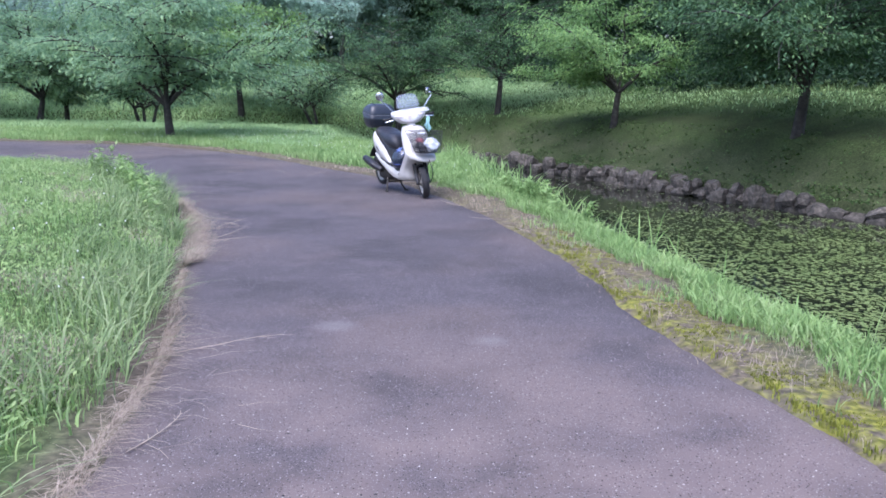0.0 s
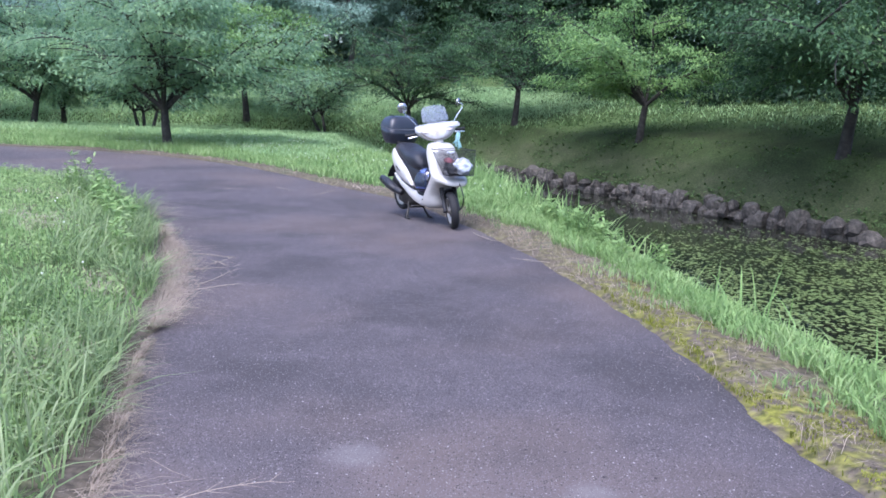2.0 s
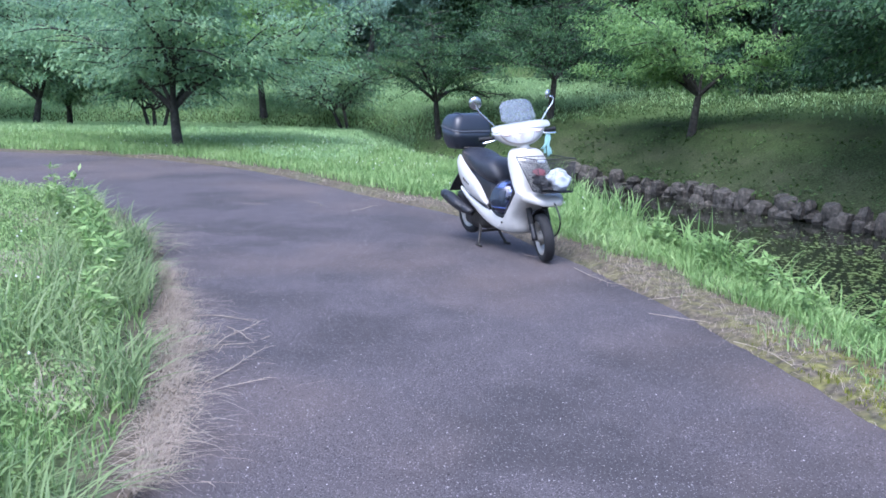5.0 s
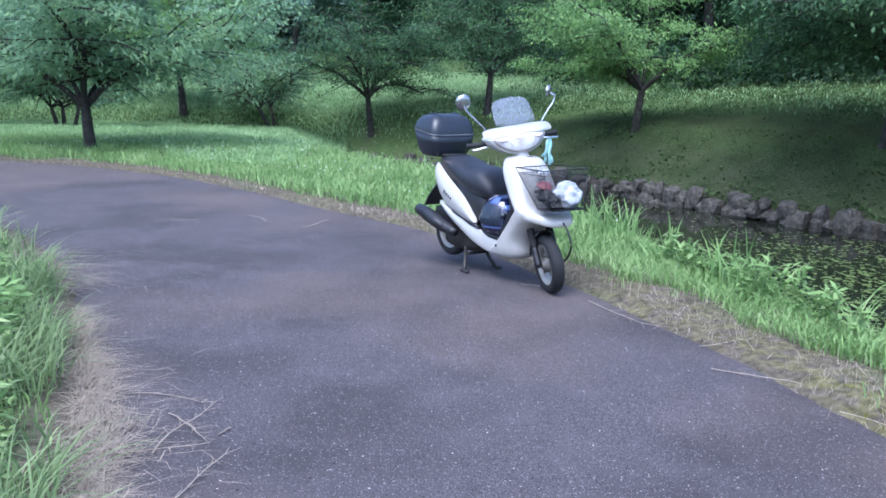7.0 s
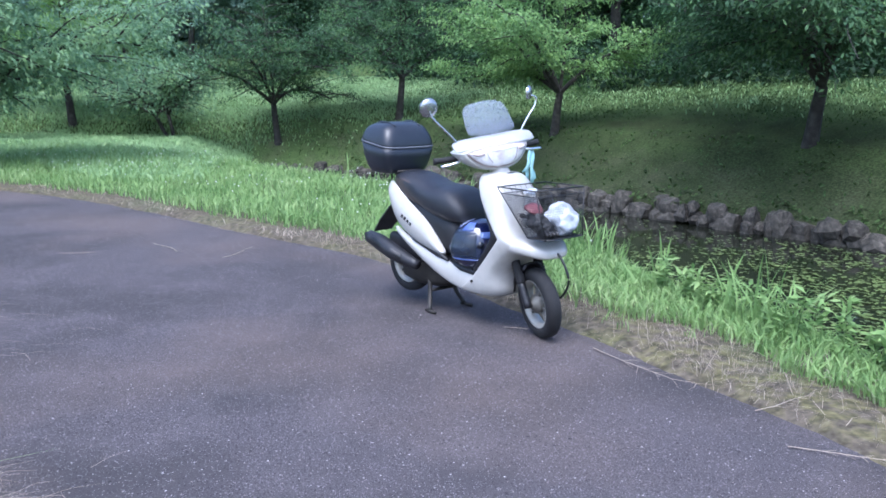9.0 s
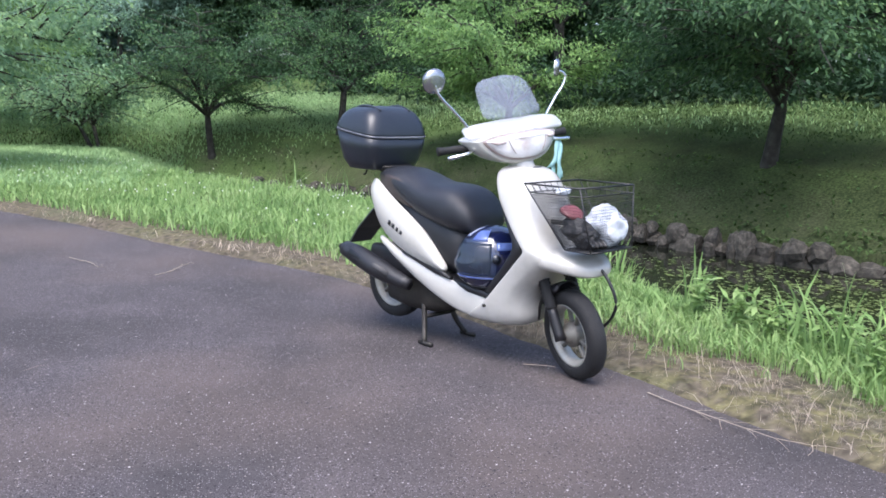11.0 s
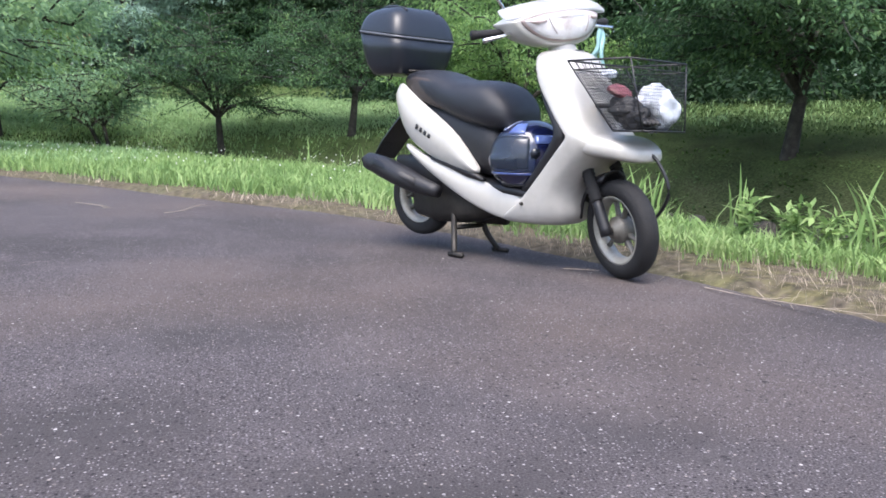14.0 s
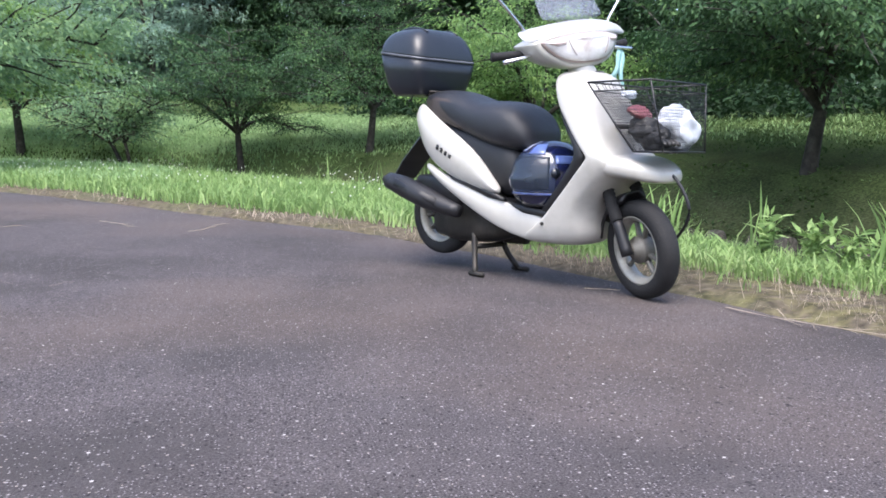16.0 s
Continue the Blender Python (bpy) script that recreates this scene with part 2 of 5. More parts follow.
LAWNWEED = leafy("lawn_leaves", ((0.10, 0.16, 0.055), (0.17, 0.265, 0.088), (0.25, 0.36, 0.135), (0.36, 0.44, 0.20)), 0.4, 0.55, 1.5)
# Paler than the near grass: light missing under the crowns is painted in.
FARLAWN_LIT = leafy("lit_far_lawn_blades", ((0.20, 0.31, 0.14), (0.30, 0.44, 0.20), (0.40, 0.53, 0.27)), 0.5, 0.6, 0.5)
STRAW = leafy("dead_grass", ((0.17, 0.135, 0.105), (0.30, 0.25, 0.195), (0.43, 0.37, 0.30)), 0.15, 0.8)
MOSS = leafy("moss", ((0.05, 0.062, 0.013), (0.12, 0.135, 0.021), (0.23, 0.245, 0.036)), 0.05, 0.95, 2.0)
PAD = leafy("water_leaves", ((0.06, 0.085, 0.03), (0.11, 0.155, 0.05), (0.17, 0.22, 0.08)), 0.1, 0.4, 0.6)
FLOWER = mat("white_petals", ((0.65, 0.66, 0.6), (0.8, 0.8, 0.76)), 0.8)
STONE = mat("stone", ((0.018, 0.017, 0.013), (0.052, 0.046, 0.037), (0.12, 0.106, 0.086)), 0.95, 4, 30, 0.8, 25, object_random=0.3)
WATER = mat("pond_water", ((0.010, 0.012, 0.008), (0.018, 0.02, 0.012)), 0.05, 0.5, 4, 0.06, 3.0)

WHITE = mat("pearl_white_paint", ((0.385, 0.372, 0.342), (0.44, 0.427, 0.397), (0.47, 0.457, 0.427)), 0.28, 3, 30, 0.02, 200, coat=0.5)
BLACK = mat("black_plastic", ((0.008, 0.008, 0.010), (0.016, 0.016, 0.019)), 0.45, 5, 60, 0.15, 300)
BOXBLACK = mat("box_plastic", ((0.011, 0.014, 0.021), (0.019, 0.023, 0.031)), 0.32, 4, 80, 0.1, 400)
SEATMAT = mat("seat_vinyl", ((0.011, 0.012, 0.017), (0.021, 0.023, 0.030)), 0.42, 6, 120, 0.25, 350)
SEATBROWN = mat("seat_side_vinyl", ((0.035, 0.027, 0.025), (0.055, 0.043, 0.04)), 0.5, 6, 120, 0.25, 350)
RUBBER = mat("tyre_rubber", ((0.006, 0.006, 0.007), (0.013, 0.013, 0.014)), 0.8, 10, 80, 0.3, 150)
ALLOY = mat("cast_alloy", ((0.26, 0.25, 0.22), (0.42, 0.41, 0.37)), 0.45, 12, 90, 0.1, 200, metal=0.35)
HUBGREY = mat("grey_alloy", ((0.085, 0.08, 0.07), (0.155, 0.148, 0.13)), 0.5, 12, 90, 0.1, 200, metal=0.3)
CHROME = mat("chrome", ((0.7, 0.7, 0.71), (0.8, 0.8, 0.81)), 0.12, 5, 50, metal=1.0)
IRON = mat("dark_iron", ((0.02, 0.019, 0.018), (0.05, 0.045, 0.04)), 0.55, 10, 60, 0.2, 150, metal=0.5)
DARKCHROME = mat("dull_chrome", ((0.30, 0.31, 0.32), (0.42, 0.43, 0.44)), 0.25, 8, 50, metal=0.9)
MIRROR = mat("mirror_glass", ((0.85, 0.86, 0.87), (0.88, 0.88, 0.9)), 0.03, 5, 50, metal=1.0)
GREYLINE = mat("grey_trim", ((0.07, 0.075, 0.09), (0.11, 0.115, 0.13)), 0.4)
LENS = mat("lamp_lens", ((0.46, 0.40, 0.39), (0.62, 0.60, 0.60), (0.72, 0.72, 0.73)), 0.12, 14, 40, coat=1.0)
LAMPEDGE = mat("lamp_edge", ((0.26, 0.20, 0.19), (0.36, 0.30, 0.28)), 0.35)
AMBER = mat("amber_lens", ((0.52, 0.42, 0.40), (0.60, 0.50, 0.48)), 0.1, coat=1.0)
SCREEN = clear_sheet("clear_screen", (0.27, 0.305, 0.37), 0.27, 0.7, 0.05)
VISORMAT = clear_sheet("milky_visor", (0.62, 0.63, 0.66), 0.36, 0.5, 0.2)
# Helmet visor: the bluish body colour stands in for the sky's reflection.
VISOR_SHEEN = clear_sheet("sky_sheen_visor", (0.09, 0.13, 0.21), 0.12, 0.06)
BLUE = mat("helmet_blue", ((0.004, 0.006, 0.022), (0.006, 0.010, 0.06)), 0.12, 4, 20, coat=1.0)
SMOKE = mat("smoked_visor", ((0.008, 0.01, 0.016), (0.014, 0.018, 0.026)), 0.03, 4, 20)
STRIPE = mat("helmet_stripe", ((0.03, 0.05, 0.2), (0.10, 0.15, 0.36)), 0.15, coat=1.0)
# Pale crown patch: a graphic flash together with painted-in sheen of the shell.
FLASH = mat("helmet_sheen_flash", ((0.10, 0.13, 0.26), (0.38, 0.42, 0.54)), 0.15, 9, 30, coat=1.0)
BAG = mat("white_plastic_bag", ((0.42, 0.45, 0.50), (0.55, 0.57, 0.61)), 0.55, 10, 40, 0.5, 30)
LEATHER = mat("black_leather", ((0.010, 0.010, 0.011), (0.03, 0.028, 0.028)), 0.5, 15, 80, 0.5, 80)
WINE = mat("wine_red_leather", ((0.10, 0.025, 0.03), (0.17, 0.05, 0.055)), 0.45, 12, 80, 0.3, 90)
MINT = mat("mint_cloth", ((0.33, 0.58, 0.56), (0.45, 0.70, 0.68)), 0.85, 15, 120, 0.3, 200)

# ---- mesh helpers ----


def mesh_from(name, verts, faces):
    """A mesh from an array of vertices and arrays of faces (each n x 3 or n x 4)."""
    me = bpy.data.meshes.new(name)
    verts = np.asarray(verts, np.float32)
    faces = [np.asarray(f, np.int32) for f in faces if len(f)]
    loops = np.concatenate([f.ravel() for f in faces])
    sizes = np.concatenate([np.full(len(f), f.shape[1], np.int32) for f in faces])
    me.vertices.add(len(verts))
    me.vertices.foreach_set("co", verts.ravel())
    me.loops.add(len(loops))
    me.loops.foreach_set("vertex_index", loops)
    me.polygons.add(len(sizes))
    me.polygons.foreach_set("loop_start", np.concatenate([[0], np.cumsum(sizes)[:-1]]).astype(np.int32))
    me.polygons.foreach_set("loop_total", sizes)
    me.update(calc_edges=True)
    return me


def smooth(me):
    me.polygons.foreach_set("use_smooth", np.ones(len(me.polygons), bool))
    return me


def part(name, bm, material, parent=None, label="", shade=True, levels=0):
    """Links a bmesh (or a mesh) as one object under a thing or a part."""
    if isinstance(bm, bmesh.types.BMesh):
        me = bpy.data.meshes.new(name)
        bmesh.ops.recalc_face_normals(bm, faces=bm.faces)
        bm.to_mesh(me)
        bm.free()
    else:
        me = bm
    if shade:
        smooth(me)
    if material:
        me.materials.append(material)
    ob = new(name, me)
    if parent:
        ob.parent = parent
    if label:
        tagged(ob, label)
    if levels:
        s = ob.modifiers.new("round", "SUBSURF")
        s.levels = s.render_levels = levels
    return ob


def spline(points, n):
    """n points along a smooth line through the given ones."""
    p = np.asarray(points, float)
    s = np.concatenate([[0], np.cumsum(np.linalg.norm(np.diff(p, axis=0), axis=1))])
    t = np.linspace(0, s[-1], n)
    m = np.gradient(p, s, axis=0)
    k = np.clip(np.searchsorted(s, t) - 1, 0, len(s) - 2)
    h = (s[k + 1] - s[k])[:, None]
    u = ((t - s[k]) / h[:, 0])[:, None]
    return (2 * u**3 - 3 * u**2 + 1) * p[k] + (u**3 - 2 * u**2 + u) * h * m[k] + (-2 * u**3 + 3 * u**2) * p[k + 1] + (u**3 - u**2) * h * m[k + 1]


def side_distance(x, y, line):
    """Signed distance to a line in plan: positive to the right of its direction."""
    shape = np.shape(x)
    q = np.stack([np.ravel(x), np.ravel(y)], 1)
    a, d = line[:-1], np.diff(line, axis=0)
    best, sign = np.full(len(q), 1e9), np.ones(len(q))
    for (ax, ay), (dx, dy) in zip(a, d):
        rx, ry = q[:, 0] - ax, q[:, 1] - ay
        u = np.clip((rx * dx + ry * dy) / (dx * dx + dy * dy), 0, 1)
        ex, ey = rx - u * dx, ry - u * dy
        dist = np.hypot(ex, ey)
        closer = dist < best - 1e-9
        best = np.where(closer, dist, best)
        sign = np.where(closer, np.sign(rx * dy - ry * dx), sign)
    return (best * sign).reshape(shape)


def wobble(x, y, scale, seed=0.0):
    """Cheap smooth noise between about -1 and 1."""
    a = np.sin(x * scale * 1.7 + seed + 1.3 * np.sin(y * scale * 1.1 + seed * 2)) + np.sin(y * scale * 1.9 + seed * 3 + 1.1 * np.sin(x * scale * 0.9))
    b = np.sin((x + y) * scale * 3.1 + seed * 5) * np.sin((x - y) * scale * 2.7 + seed)
    return 0.36 * a + 0.28 * b


def step(x, a, b):
    u = np.clip((x - a) / (b - a), 0, 1)
    return u * u * (3 - 2 * u)


# ---- plan: the bending road, the bank's crest and the far shore ----
LEFT_EDGE = spline([(-1.3, -25), (-1.25, -4), (-1.32, 1.5), (-1.42, 3.2), (-1.6, 4.7), (-1.95, 6.0), (-2.35, 7.8), (-3.05, 9.9), (-4.3, 12.7), (-7.0, 15.8), (-11.5, 17.8), (-20, 18.6), (-60, 19)], 160)
RIGHT_EDGE = spline([(2.1, -25), (1.95, -3), (1.8, 3.2), (1.57, 4.15), (1.36, 5.1), (1.06, 7.5), (0.57, 9.6), (-0.02, 11.5), (-0.92, 13.7), (-2.3, 15.6), (-3.35, 17.1), (-5.2, 19.1), (-7.4, 20.6), (-11.2, 21.6), (-20, 22.2), (-60, 22.6)], 180)
CREST = spline([(4.2, -30), (2.95, -2), (2.5, 3.6), (2.02, 6.2), (1.5, 8.7), (1.18, 10.5), (0.95, 12), (0.55, 14.2), (-0.35, 19), (-2.3, 22.2), (-4.2, 25.5), (-7.5, 29), (-14, 31), (-40, 33), (-80, 34)], 150)
SHORE = spline([(36, -30), (20, 3.5), (13.6, 13.8), (10.0, 19.6), (8.0, 22.7), (5.6, 27.2), (3.1, 31.7), (0.8, 35.0), (-2.5, 36.6), (-8, 37.2), (-16, 38), (-40, 40), (-80, 41)], 150)
WATER_Z = -1.6


def height(x, y):
    x, y = np.asarray(x, float), np.asarray(y, float)
    dr, dl = side_distance(x, y, RIGHT_EDGE), -side_distance(x, y, LEFT_EDGE)
    dc, ds = side_distance(x, y, CREST), side_distance(x, y, SHORE)
    near = np.where(dc > 0, -0.75 * dc * step(dc, -0.2, 0.5), 0)
    bank = np.interp(ds, [-0.4, 0.0, 0.25, 1.0, 2.3, 5, 10, 16, 30, 80, 300], [-2.3, -2.0, -1.15, -0.7, 0.12, 0.75, 1.55, 1.9, 3.2, 7, 14])
    z = np.maximum(np.maximum(near, np.interp(x, [-5, 0.5], [-0.35, -2.3])), bank)
    far = step(np.hypot(x, y - 10), 10, 30)
    z = z + 0.025 * wobble(x, y, 1.5) * (dr > 0.1) + 0.12 * far * wobble(x, y, 0.35, 2.0) * (ds > 0.5)
    z = z + 0.14 * step(dl, 0.05, 1.6) + 0.03 * wobble(x, y, 2.0, 1.0) * (dl > 0.1)
    on_road = np.clip(np.minimum(-dr, -dl), -1, 1)
    z = np.where(on_road > 0.03, -0.05, z)
    return z + 0.012 * (dr > 0) * (dr < 0.8)


def turf(x, y):
    """1 where green growth covers the soil, 0 on the bare verge and bank foot."""
    dr, dl = side_distance(x, y, RIGHT_EDGE), -side_distance(x, y, LEFT_EDGE)
    ds = side_distance(x, y, SHORE)
    g = step(dr, 0.35, 0.8) + step(dl, 0.1, 0.35)
    return np.clip(g, 0, 1) * np.where((ds > -1) & (ds < 1.5), np.where(x < 0, 1, 0.8), 1) + 0.3 * (ds > 1.8)


def moss(x, y):
    dr = side_distance(x, y, RIGHT_EDGE)
    band = step(dr + 0.1 * wobble(x, y, 3.1, 2.0), -0.16, 0.0) * (1 - step(dr, 0.3, 0.6))
    return band * np.clip(0.75 + 0.8 * wobble(x, y, 1.3, 6.0), 0, 1) * np.interp(y, [-20, 6.5, 9, 12], [1, 1, 0.4, 0.15])


def litter_shade(x, y):
    """1 where dead leaves and painted tree shade cover the foot of the far bank, wider under the large tree."""
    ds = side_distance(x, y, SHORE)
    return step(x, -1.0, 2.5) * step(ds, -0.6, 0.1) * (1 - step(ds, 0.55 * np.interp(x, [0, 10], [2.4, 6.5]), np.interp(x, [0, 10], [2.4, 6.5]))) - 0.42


def axis(fine_a, fine_b, d, far_a, far_b):
    left = fine_a - np.geomspace(d, fine_a - far_a, 26)[::-1]
    right = fine_b + np.geomspace(d, far_b - fine_b, 26)
    return np.concatenate([left, np.arange(fine_a, fine_b + d / 2, d), right])


gx, gy = axis(-14, 11, 0.14, -900, 900), axis(0, 41, 0.16, -900, 900)
GX, GY = np.meshgrid(gx, gy)
gverts = np.stack([GX, GY, height(GX, GY)], -1).reshape(-1, 3)
ix = np.arange(len(gx) * len(gy)).reshape(len(gy), len(gx))
gfaces = np.stack([ix[:-1, :-1], ix[:-1, 1:], ix[1:, 1:], ix[1:, :-1]], -1).reshape(-1, 4)
ground_mesh = mesh_from("ground", gverts, [gfaces])
ground_mesh.attributes.new("turf", "FLOAT", "POINT").data.foreach_set("value", turf(GX, GY).ravel().astype(np.float32))
ground_mesh.attributes.new("moss", "FLOAT", "POINT").data.foreach_set("value", moss(GX, GY).ravel().astype(np.float32))
ground_mesh.attributes.new("litter_shade", "FLOAT", "POINT").data.foreach_set("value", litter_shade(GX, GY).ravel().astype(np.float32))
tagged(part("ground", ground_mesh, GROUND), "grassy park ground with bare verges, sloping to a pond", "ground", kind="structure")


def road_mesh():
    n, k = 1500, 30
    a, b = spline(LEFT_EDGE[12:-4], n), spline(RIGHT_EDGE[14:-4], n)
    rows = []
    for i, u in enumerate(np.linspace(0, 1, k)):
        p = a * (1 - u) + b * u
        edge = (0.03 * wobble(p[:, 0] * 3, p[:, 1] * 3, 2.2) + 0.045 * wobble(p[:, 0], p[:, 1], 2.6, 7.0) + 0.02 * wobble(p[:, 0], p[:, 1], 15.0, 3.0)) * (abs(u - 0.5) * 2) ** 8
        z = 0.004 * wobble(p[:, 0], p[:, 1], 1.1, 4.0) - 0.045 * (abs(u - 0.5) * 2) ** 40
        rows.append(np.stack([p[:, 0] + edge, p[:, 1], z], 1))
    v = np.stack(rows, 1).reshape(-1, 3)
    q = np.arange(n * k).reshape(n, k)
    return mesh_from("road", v, [np.stack([q[:-1, :-1], q[:-1, 1:], q[1:, 1:], q[1:, :-1]], -1).reshape(-1, 4)])


tagged(part("road", road_mesh(), ASPHALT), "worn grey asphalt park road with pale stone chips", "road", kind="structure")

wx, wy = np.linspace(-20, 40, 60), np.linspace(-30, 45, 60)
WX, WY = np.meshgrid(wx, wy)
wi = np.arange(3600).reshape(60, 60)
tagged(part("water", mesh_from("water", np.stack([WX, WY, np.full_like(WX, WATER_Z)], -1).reshape(-1, 3), [np.stack([wi[:-1, :-1], wi[:-1, 1:], wi[1:, 1:], wi[1:, :-1]], -1).reshape(-1, 4)]), WATER),
       "still dark pond water reflecting the bank", "water", kind="structure")

# ---- trees ----
rng = np.random.default_rng(5)


def tube_arrays(paths, sides=7):
    """Tapered tubes along paths of (points, radii) as one set of arrays."""
    verts, quads, base = [], [], 0
    for pts, rad in paths:
        pts, rad = np.asarray(pts, float), np.asarray(rad, float)
        n = len(pts)
        tan = np.gradient(pts, axis=0)
        tan /= np.linalg.norm(tan, axis=1)[:, None] + 1e-9
        ref = np.where(np.abs(tan[:, 2:3]) > 0.9, [[1.0, 0, 0]], [[0, 0, 1.0]])
        u = np.cross(tan, ref)
        u /= np.linalg.norm(u, axis=1)[:, None] + 1e-9
        w = np.cross(tan, u)
        s = sides if rad[0] > 0.03 else 4
        ang = np.linspace(0, 2 * np.pi, s, endpoint=False)
        ring = pts[:, None] + rad[:, None, None] * (u[:, None] * np.cos(ang)[None, :, None] + w[:, None] * np.sin(ang)[None, :, None])
        verts.append(ring.reshape(-1, 3))
        q = base + np.arange(n * s).reshape(n, s)
        r = np.roll(q, -1, axis=1)
        quads.append(np.stack([q[:-1], r[:-1], r[1:], q[1:]], -1).reshape(-1, 4))
        base += n * s
    return np.concatenate(verts), np.concatenate(quads)


def leaf_arrays(centres, heading, length, r, droop=0.5, narrow=0.42):
    """Pointed leaves, each folded a little along its rib, at the given places."""
    n = len(centres)
    ln = length * r.uniform(0.6, 1.25, n)[:, None]
    yaw = heading + r.normal(0, 0.9, n)
    pitch = -droop + r.normal(0, 0.45, n)
    d = np.stack([np.cos(yaw) * np.cos(pitch), np.sin(yaw) * np.cos(pitch), np.sin(pitch)], 1)
    side = np.stack([-np.sin(yaw), np.cos(yaw), r.normal(0, 0.5, n)], 1)
    side /= np.linalg.norm(side, axis=1)[:, None]
    mid = centres + d * ln * 0.45
    up = np.cross(d, side)
    v = np.stack([centres, mid + side * ln * narrow * 0.5 + up * ln * 0.06, centres + d * ln, mid - side * ln * narrow * 0.5 + up * ln * 0.06], 1)
    i = np.arange(n)[:, None] * 4
    return v.reshape(-1, 3), np.concatenate([i + [[0, 1, 2]], i + [[0, 2, 3]]])


def branch(r, start, yaw, pitch, length, r0, r1, n=7, bend=-0.25, wander=0.2):
    p, pts, rad = np.array(start, float), [np.array(start, float)], [r0]
    for k in range(1, n):
        yaw += r.normal(0, wander)
        pitch += bend / n + r.normal(0, wander * 0.5)
        p = p + length / (n - 1) * np.array([math.cos(yaw) * math.cos(pitch), math.sin(yaw) * math.cos(pitch), math.sin(pitch)])
        pts.append(p)
        rad.append(r0 + (r1 - r0) * k / (n - 1))
    return np.array(pts), np.array(rad), yaw, pitch


def make_tree(seed, fork=1.3, trunk=0.17, reach=3.6, rise=0.75, limbs=6, leaves=15000, leaf=0.15, tiers=1, leafmat=None, stems=1, lean=0.0, arch=0.75):
    """A spreading tree: a tapered trunk, forked limbs and a crown of leaf sprays."""
    r = np.random.default_rng(seed)
    paths, twigs = [], []
    for s in range(stems):
        yaw0 = r.uniform(0, 6.28)
        off = np.array([math.cos(yaw0), math.sin(yaw0), 0]) * (0.22 if stems > 1 else 0)
        t_pts, t_rad, *_ = branch(r, off + [0, 0, -0.25], yaw0, 1.5 - (0.35 if stems > 1 else 0.04) - lean, fork + 0.25, trunk * 1.15, trunk * 0.8, 6, 0, 0.05)
        t_rad[0], t_rad[1] = trunk * 1.6, trunk * 1.12
        paths.append((t_pts, t_rad))
        top = t_pts[-1]
        starts = [top, top]
        if tiers > 1:
            leader = branch(r, top, r.uniform(0, 6), 1.45, fork * 0.5 + tiers * 1.5, trunk * 0.75, trunk * 0.25, 7, 0, 0.1)
            paths.append(leader[:2])
            starts = [top, *leader[0][1:-1]]
        for k in range(limbs):
            base = starts[0] if k < 4 else starts[min(len(starts) - 1, 1 + k % max(1, len(starts) - 1))]
            yaw = 6.283 * k / min(limbs, 5) + r.normal(0, 0.3) + s
            ln = reach * r.uniform(0.75, 1.1) * (1 if k < 4 else 0.8)
            limb = branch(r, base, yaw, rise + r.normal(0, 0.15) + (0.35 if k >= 4 else 0), ln, trunk * (0.6 if k < 4 else 0.45), 0.02, 9, -arch if k < 4 else -0.4, 0.16)
            paths.append(limb[:2])
            for j in range(2, 9):
                for sgn in (-1, 1):
                    sub = branch(r, limb[0][j], yaw + sgn * r.uniform(0.5, 1.2), r.uniform(0.0, 0.75), reach * r.uniform(0.25, 0.55), 0.026, 0.006, 5, -0.5, 0.2)
                    paths.append(sub[:2])
                    twigs.append((sub[0], sub[2]))
                    for e in range(1, 5, 2):
                        tw = branch(r, sub[0][e], sub[2] + r.uniform(-1.3, 1.3), r.uniform(-0.35, 0.4), reach * 0.2, 0.008, 0.003, 4, -0.3, 0.2)
                        twigs.append((tw[0], tw[2]))
            twigs.append((limb[0][-4:], yaw))
    per = max(3, leaves // len(twigs))
    cs, hs = [], []
    for pts, yaw in twigs:
        m = int(per * r.uniform(0.4, 1.6))
        u = r.uniform(0, len(pts) - 1.001, m)
        i = u.astype(int)
        c = pts[i] + (pts[i + 1] - pts[i]) * (u - i)[:, None]
        cs.append(c + r.normal(0, 1, (m, 3)) * [0.19, 0.19, 0.08])
        hs.append(np.full(m, yaw))
    v, f = leaf_arrays(np.concatenate(cs), np.concatenate(hs), leaf, r)
    wood = mesh_from("trunk", *[(a if k == 0 else [a]) for k, a in enumerate(tube_arrays(paths))])
    crown = mesh_from("crown", v, [f])
    smooth(wood)
    wood.materials.append(BARK)
    crown.materials.append(leafmat or LEAF)
    return wood, crown


def plant_tree(x, y, meshes, label, turn=0.0, size=1.0, group="trees on the pond bank", tall=1.0):
    root = tagged(new("tree"), label, "tree", group)
    root.empty_display_size = 0.3
    for nm, me in zip(("trunk", "crown"), meshes):
        o = new(nm, me)
        o.parent = root
    root.matrix_basis = pose(x, y, float(height([x], [y])[0]), 0, 0, turn) @ Matrix.Diagonal((size, size, size * tall, 1))
    return root


CHERRY = [make_tree(s, fork=0.75 + 0.1 * k, trunk=0.115, reach=3.7 + 0.2 * k, rise=1.12, limbs=9, leaves=30000, leaf=0.13, arch=1.05) for k, s in enumerate((11, 23, 37))]
BANK = [make_tree(s, fork=f, trunk=0.13, reach=4.2, rise=rise, limbs=9, leaves=count, leaf=0.115, leafmat=LEAF_BANK_SHADED, arch=0.75) for s, f, rise, count in ((15, 1.0, 0.85, 42000), (28, 1.45, 1.0, 28000))]
LIGHT_CHERRY = make_tree(52, fork=1.15, trunk=0.12, reach=3.7, rise=0.95, limbs=7, leaves=25000, leaf=0.13, leafmat=LEAF_LIT, arch=0.85)
